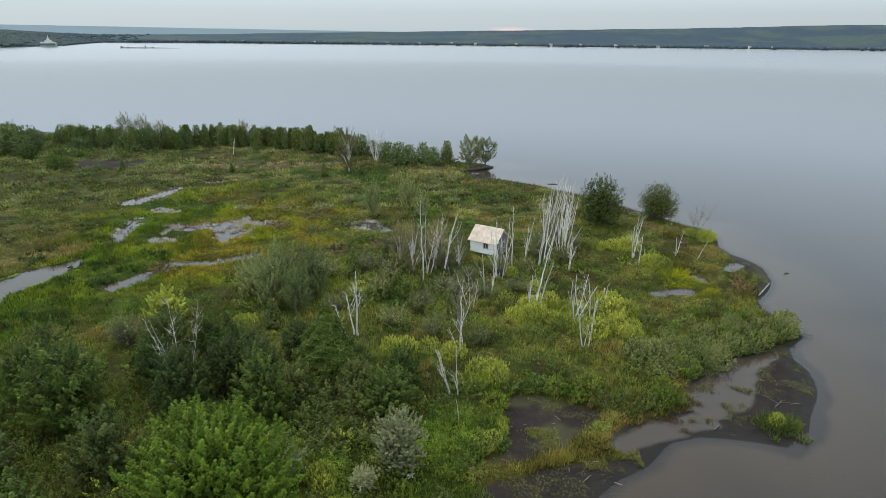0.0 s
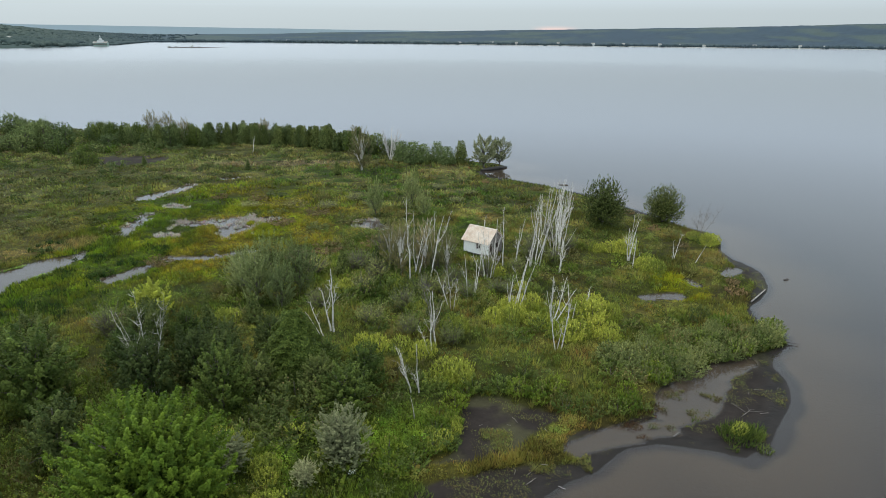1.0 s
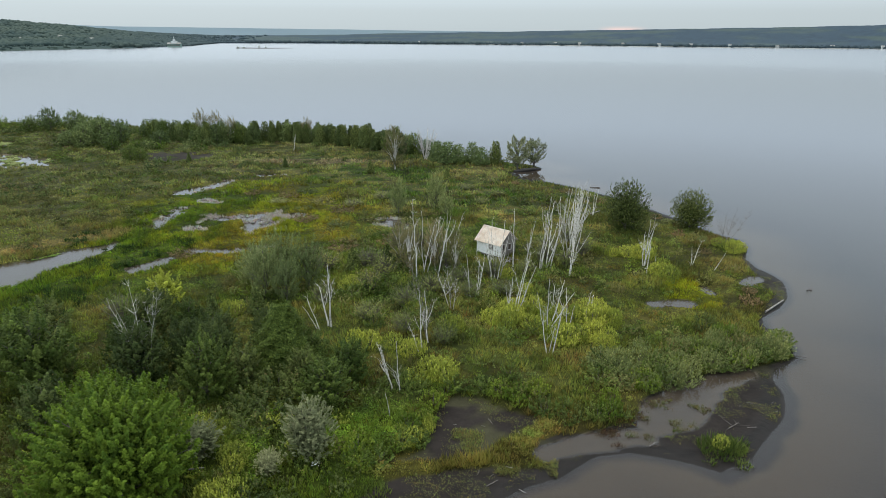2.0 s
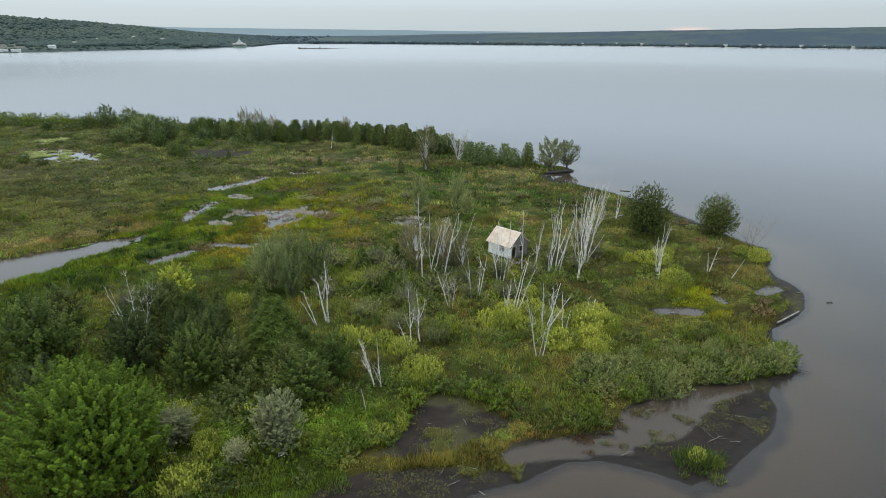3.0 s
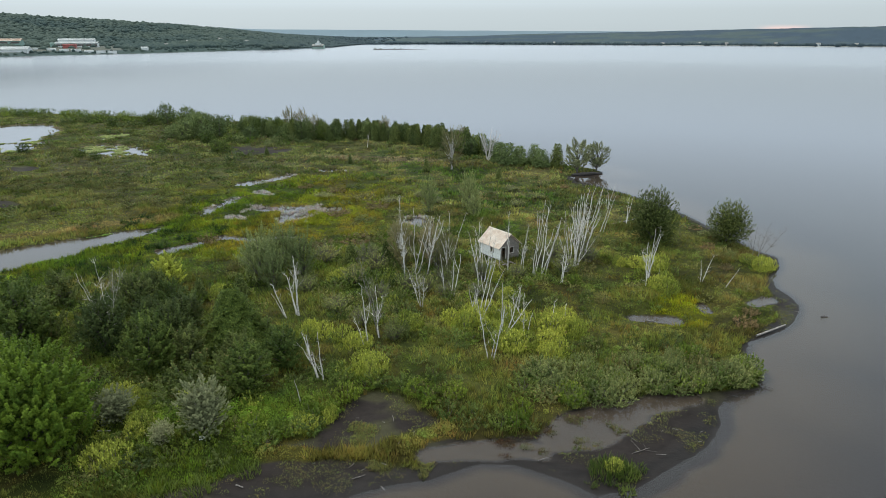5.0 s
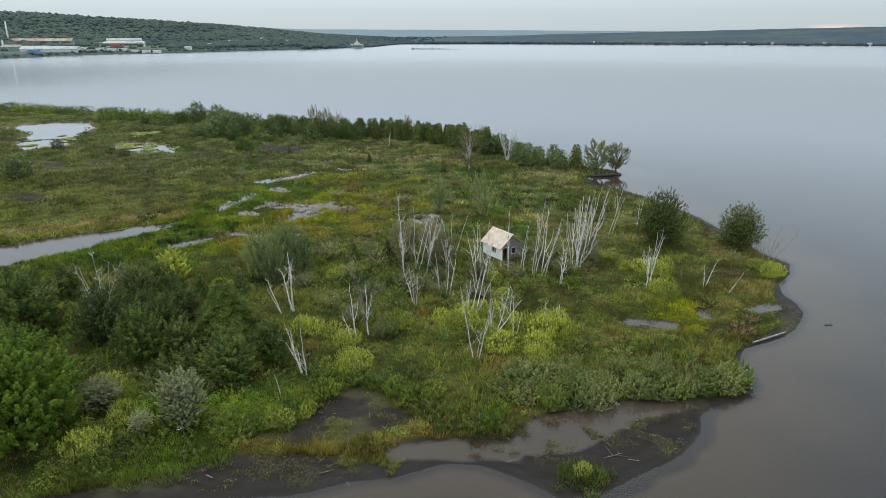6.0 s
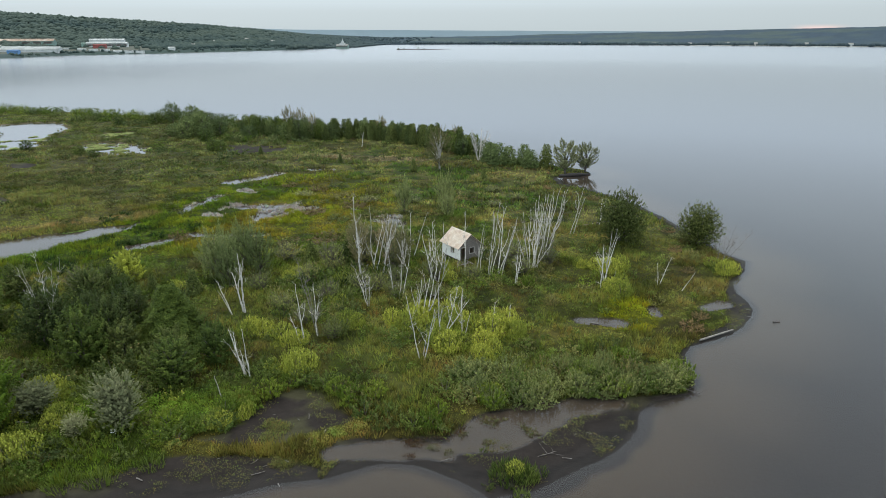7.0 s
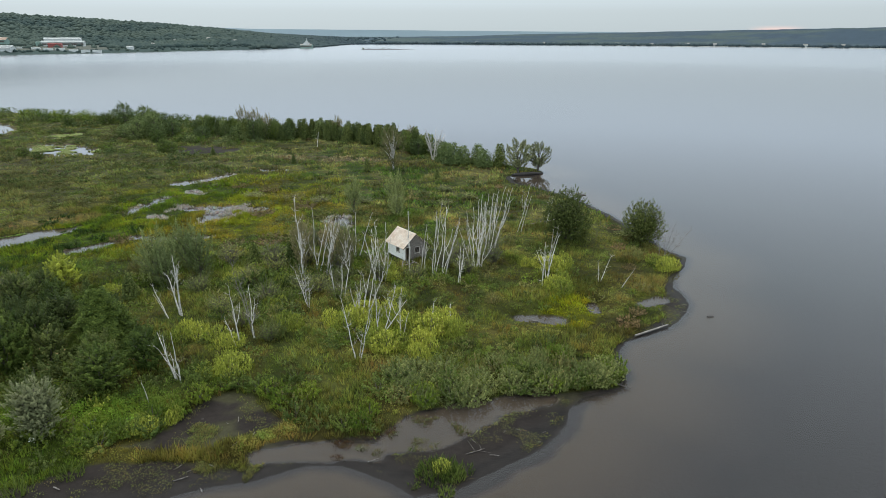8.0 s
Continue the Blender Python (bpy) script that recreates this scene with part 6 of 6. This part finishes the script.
        ob.matrix_basis = pose(px, py, ground_at(px, py) + 0.25 + 0.03 * k, rng.uniform(-8, 8), rng.uniform(-10, 10), rng.uniform(0, 180))


build_cabin()


# ---- buildings on the far shore ----
def gabled(name, x, y, turn, l, w, h, rise, wall, roof, label, category="building", group="", z=None, windows=0):
    az = math.degrees(math.atan2(x - 20, y - 5))
    r = math.hypot(x - 20, y - 5)
    z = max(0.8, float(far_ground(np.array([az]), np.array([r]))[0])) if z is None else z
    e = thing(name, pose(x, y, z, 0, 0, turn), label, category, group)
    bmw = boxes([(-l / 2, l / 2, -w / 2, w / 2, -2, h)])
    for s in (-1, 1):
        a, b, c = (bmw.verts.new((s * l / 2, yy, zz)) for yy, zz in ((-w / 2, h), (w / 2, h), (0, h + rise)))
        bmw.faces.new((a, b, c))
    part("wall", bmw, wall, e)
    bmr = bmesh.new()
    o = 0.04 * w
    for s in (-1, 1):
        lo, hi = h - rise * o / (w / 2) + 0.05, h + rise + 0.05
        vs = [bmr.verts.new(p) for p in ((-l / 2 - o, s * (w / 2 + o), lo), (l / 2 + o, s * (w / 2 + o), lo), (l / 2 + o, 0, hi), (-l / 2 - o, 0, hi))]
        bmr.faces.new(vs if s < 0 else vs[::-1])
    bmesh.ops.solidify(bmr, geom=bmr.faces[:], thickness=-0.3)
    part("roof", bmr, roof, e)
    for k in range(windows):
        wx = -l / 2 + l * (k + 0.5) / windows
        part("window", boxes([(wx - 0.06 * l, wx + 0.06 * l, -w / 2 - 0.12, -w / 2 + 0.1, h * 0.35, h * 0.75)]), DARK_WOOD, e)
    return e


gabled("mill_hall", -1346, 1188, 41, 87, 34, 10, 3, PALE_CLAD, PALE_CLAD, "long pale grey mill hall on the far shore", windows=8)
gabled("mill_hall", -1362, 1202, 41, 76, 26, 17, 3, PALE_CLAD, PALE_CLAD, "tall upper mill hall with pale sheet cladding", windows=6)
gabled("mill_annex", -1251, 1087, 41, 25, 18, 8, 2, RED_CLAD, RED_CLAD, "dark red mill annex")
gabled("mill_annex", -1393, 1171, 41, 24, 18, 9, 2, GREEN_CLAD, GREEN_CLAD, "green clad mill annex")
gabled("warehouse", -1500, 1085, 36, 138, 26, 9, 5, GREEN_CLAD, RUST_ROOF, "long warehouse with rusty roof panels", windows=6)
gabled("warehouse", -1142, 823, 36, 44, 30, 5, 5, PALE_CLAD, PALE_CLAD, "low warehouse with a white roof")
gabled("warehouse", -1098, 842, 36, 54, 30, 5, 4.5, PALE_CLAD, PALE_CLAD, "low warehouse with a white roof")
gabled("warehouse", -1184, 807, 36, 30, 20, 8, 4, GREEN_CLAD, TRIM, "green warehouse with a grey roof")
gabled("warehouse", -1062, 762, 36, 17, 12, 4, 2, BLUE_CLAD, BLUE_CLAD, "small blue shed by the water")
for k, (x, y) in enumerate([(-1220, 983), (-1150, 960), (-1075, 925), (-1058, 936), (-1042, 950), (-1026, 962), (-1012, 975)]):
    gabled("trailer", x, y, 41, 15, 6, 3.2, 0.6, PALE_CLAD, PALE_CLAD, "white trailer parked in the mill yard", "trailer", "trailers")
gabled("shed", -1016, 1059, 30, 12, 10, 4, 2, PALE_CLAD, PALE_CLAD, "white shed on open ground by the shore")
for x, y, h in ((-1566, 1051, 60), (-1287, 857, 20)):
    e = thing("chimney", pose(x, y, 5), "tall pale mill chimney" if h > 40 else "short pale mill stack", "chimney")
    v, f = tube([(0, 0, -2), (0, 0, h * 0.5), (0, 0, h)], (2.0, 1.7, 1.4), 10)
    part("stack", array_mesh("stack", v, f, smoothed=True), PALE_CLAD, e)
    v, f = tube([(0, 0, h - 1.5), (0, 0, h + 0.2)], (1.7, 1.7), 10)
    part("rim", array_mesh("rim", v, f), TRIM, e)
e = gabled("white_house", -905, 1524, 15, 30, 15, 6.5, 3, GREEN_CLAD, TRIM, "large white waterside house with a stepped tower", windows=6)
part("upper_storey", boxes([(-6.5, 6.5, -5, 5, 6.5, 12.5)]), PALE_CLAD, e)
part("lantern", boxes([(-2.4, 2.4, -2.4, 2.4, 12.5, 17)]), PALE_CLAD, e)
part("mast", boxes([(-0.5, 0.5, -0.5, 0.5, 17, 23)]), PALE_CLAD, e)
part("gallery", boxes([(-9, 9, -7, 7, 6.6, 7.4), (-4, 4, -4, 4, 12.5, 13.2)]), TRIM, e)
for az, back in [(-6.2, 60), (-3.5, 40), (-0.8, 70), (1.2, 30), (4.6, 50), (7.4, 40), (9.8, 60), (12.6, 35), (14.1, 80), (15.9, 40), (19.5, 45), (22.6, 30), (24.2, 60), (27.8, 40), (30.5, 50), (-12, 50), (-17.5, 40), (-43, 260), (-41.5, 420), (-39, 380), (-37, 300)]:
    x, y = far_place(az, np.interp(az, FAR_AZ, FAR_R) + back * (0.45 if az > -30 else 1.0))
    gabled("house", float(x), float(y), rng.uniform(-40, 40), rng.uniform(8, 12), 7, rng.uniform(4, 6.5), 3, PALE_CLAD if rng.random() < 0.4 else TRIM, TRIM, "small pale house among trees on the far shore", "house", "far houses", windows=2)

# ---- low breakwater with a few bushes ----
v, f = tube([(-716, 1462, -0.6), (-690, 1472, -0.3), (-640, 1490, -0.5), (-597, 1506, -1.2)], (2.0, 1.9, 1.6, 1.4), 8)
solo("breakwater", array_mesh("breakwater", v, f, smoothed=True), DARK_WOOD, "low line of stones breaking the lake surface", "breakwater")
for x, y, r, h in ((-712, 1463.5, 3.5, 3.6), (-700, 1468, 2.5, 2.4), (-668, 1480, 3.0, 5.5), (-655, 1485, 2.2, 2.4)):
    pos, o, s, t, _ = crown_round(160, r, 0.0, h, 30, 0.5, *GREENS["dark"], shell=0.7)
    ob = solo("bush", leaf_mesh("bush", pos, o, s, t), LEAF, "small dark bush growing on the breakwater", "bush", "breakwater bushes")
    ob.matrix_basis = pose(x, y, 0.9)
v, f = tube([(4.4, 177.8, 0.15), (6.5, 178.6, 0.3), (9.2, 180.7, 0.3), (11.4, 183, 0.15)], (0.3, 0.5, 0.5, 0.25), 9)
solo("undercut_bank", array_mesh("undercut_bank", v, f, smoothed=True), SOIL, "dark eroded bank hanging over the water under the birches", "bank")
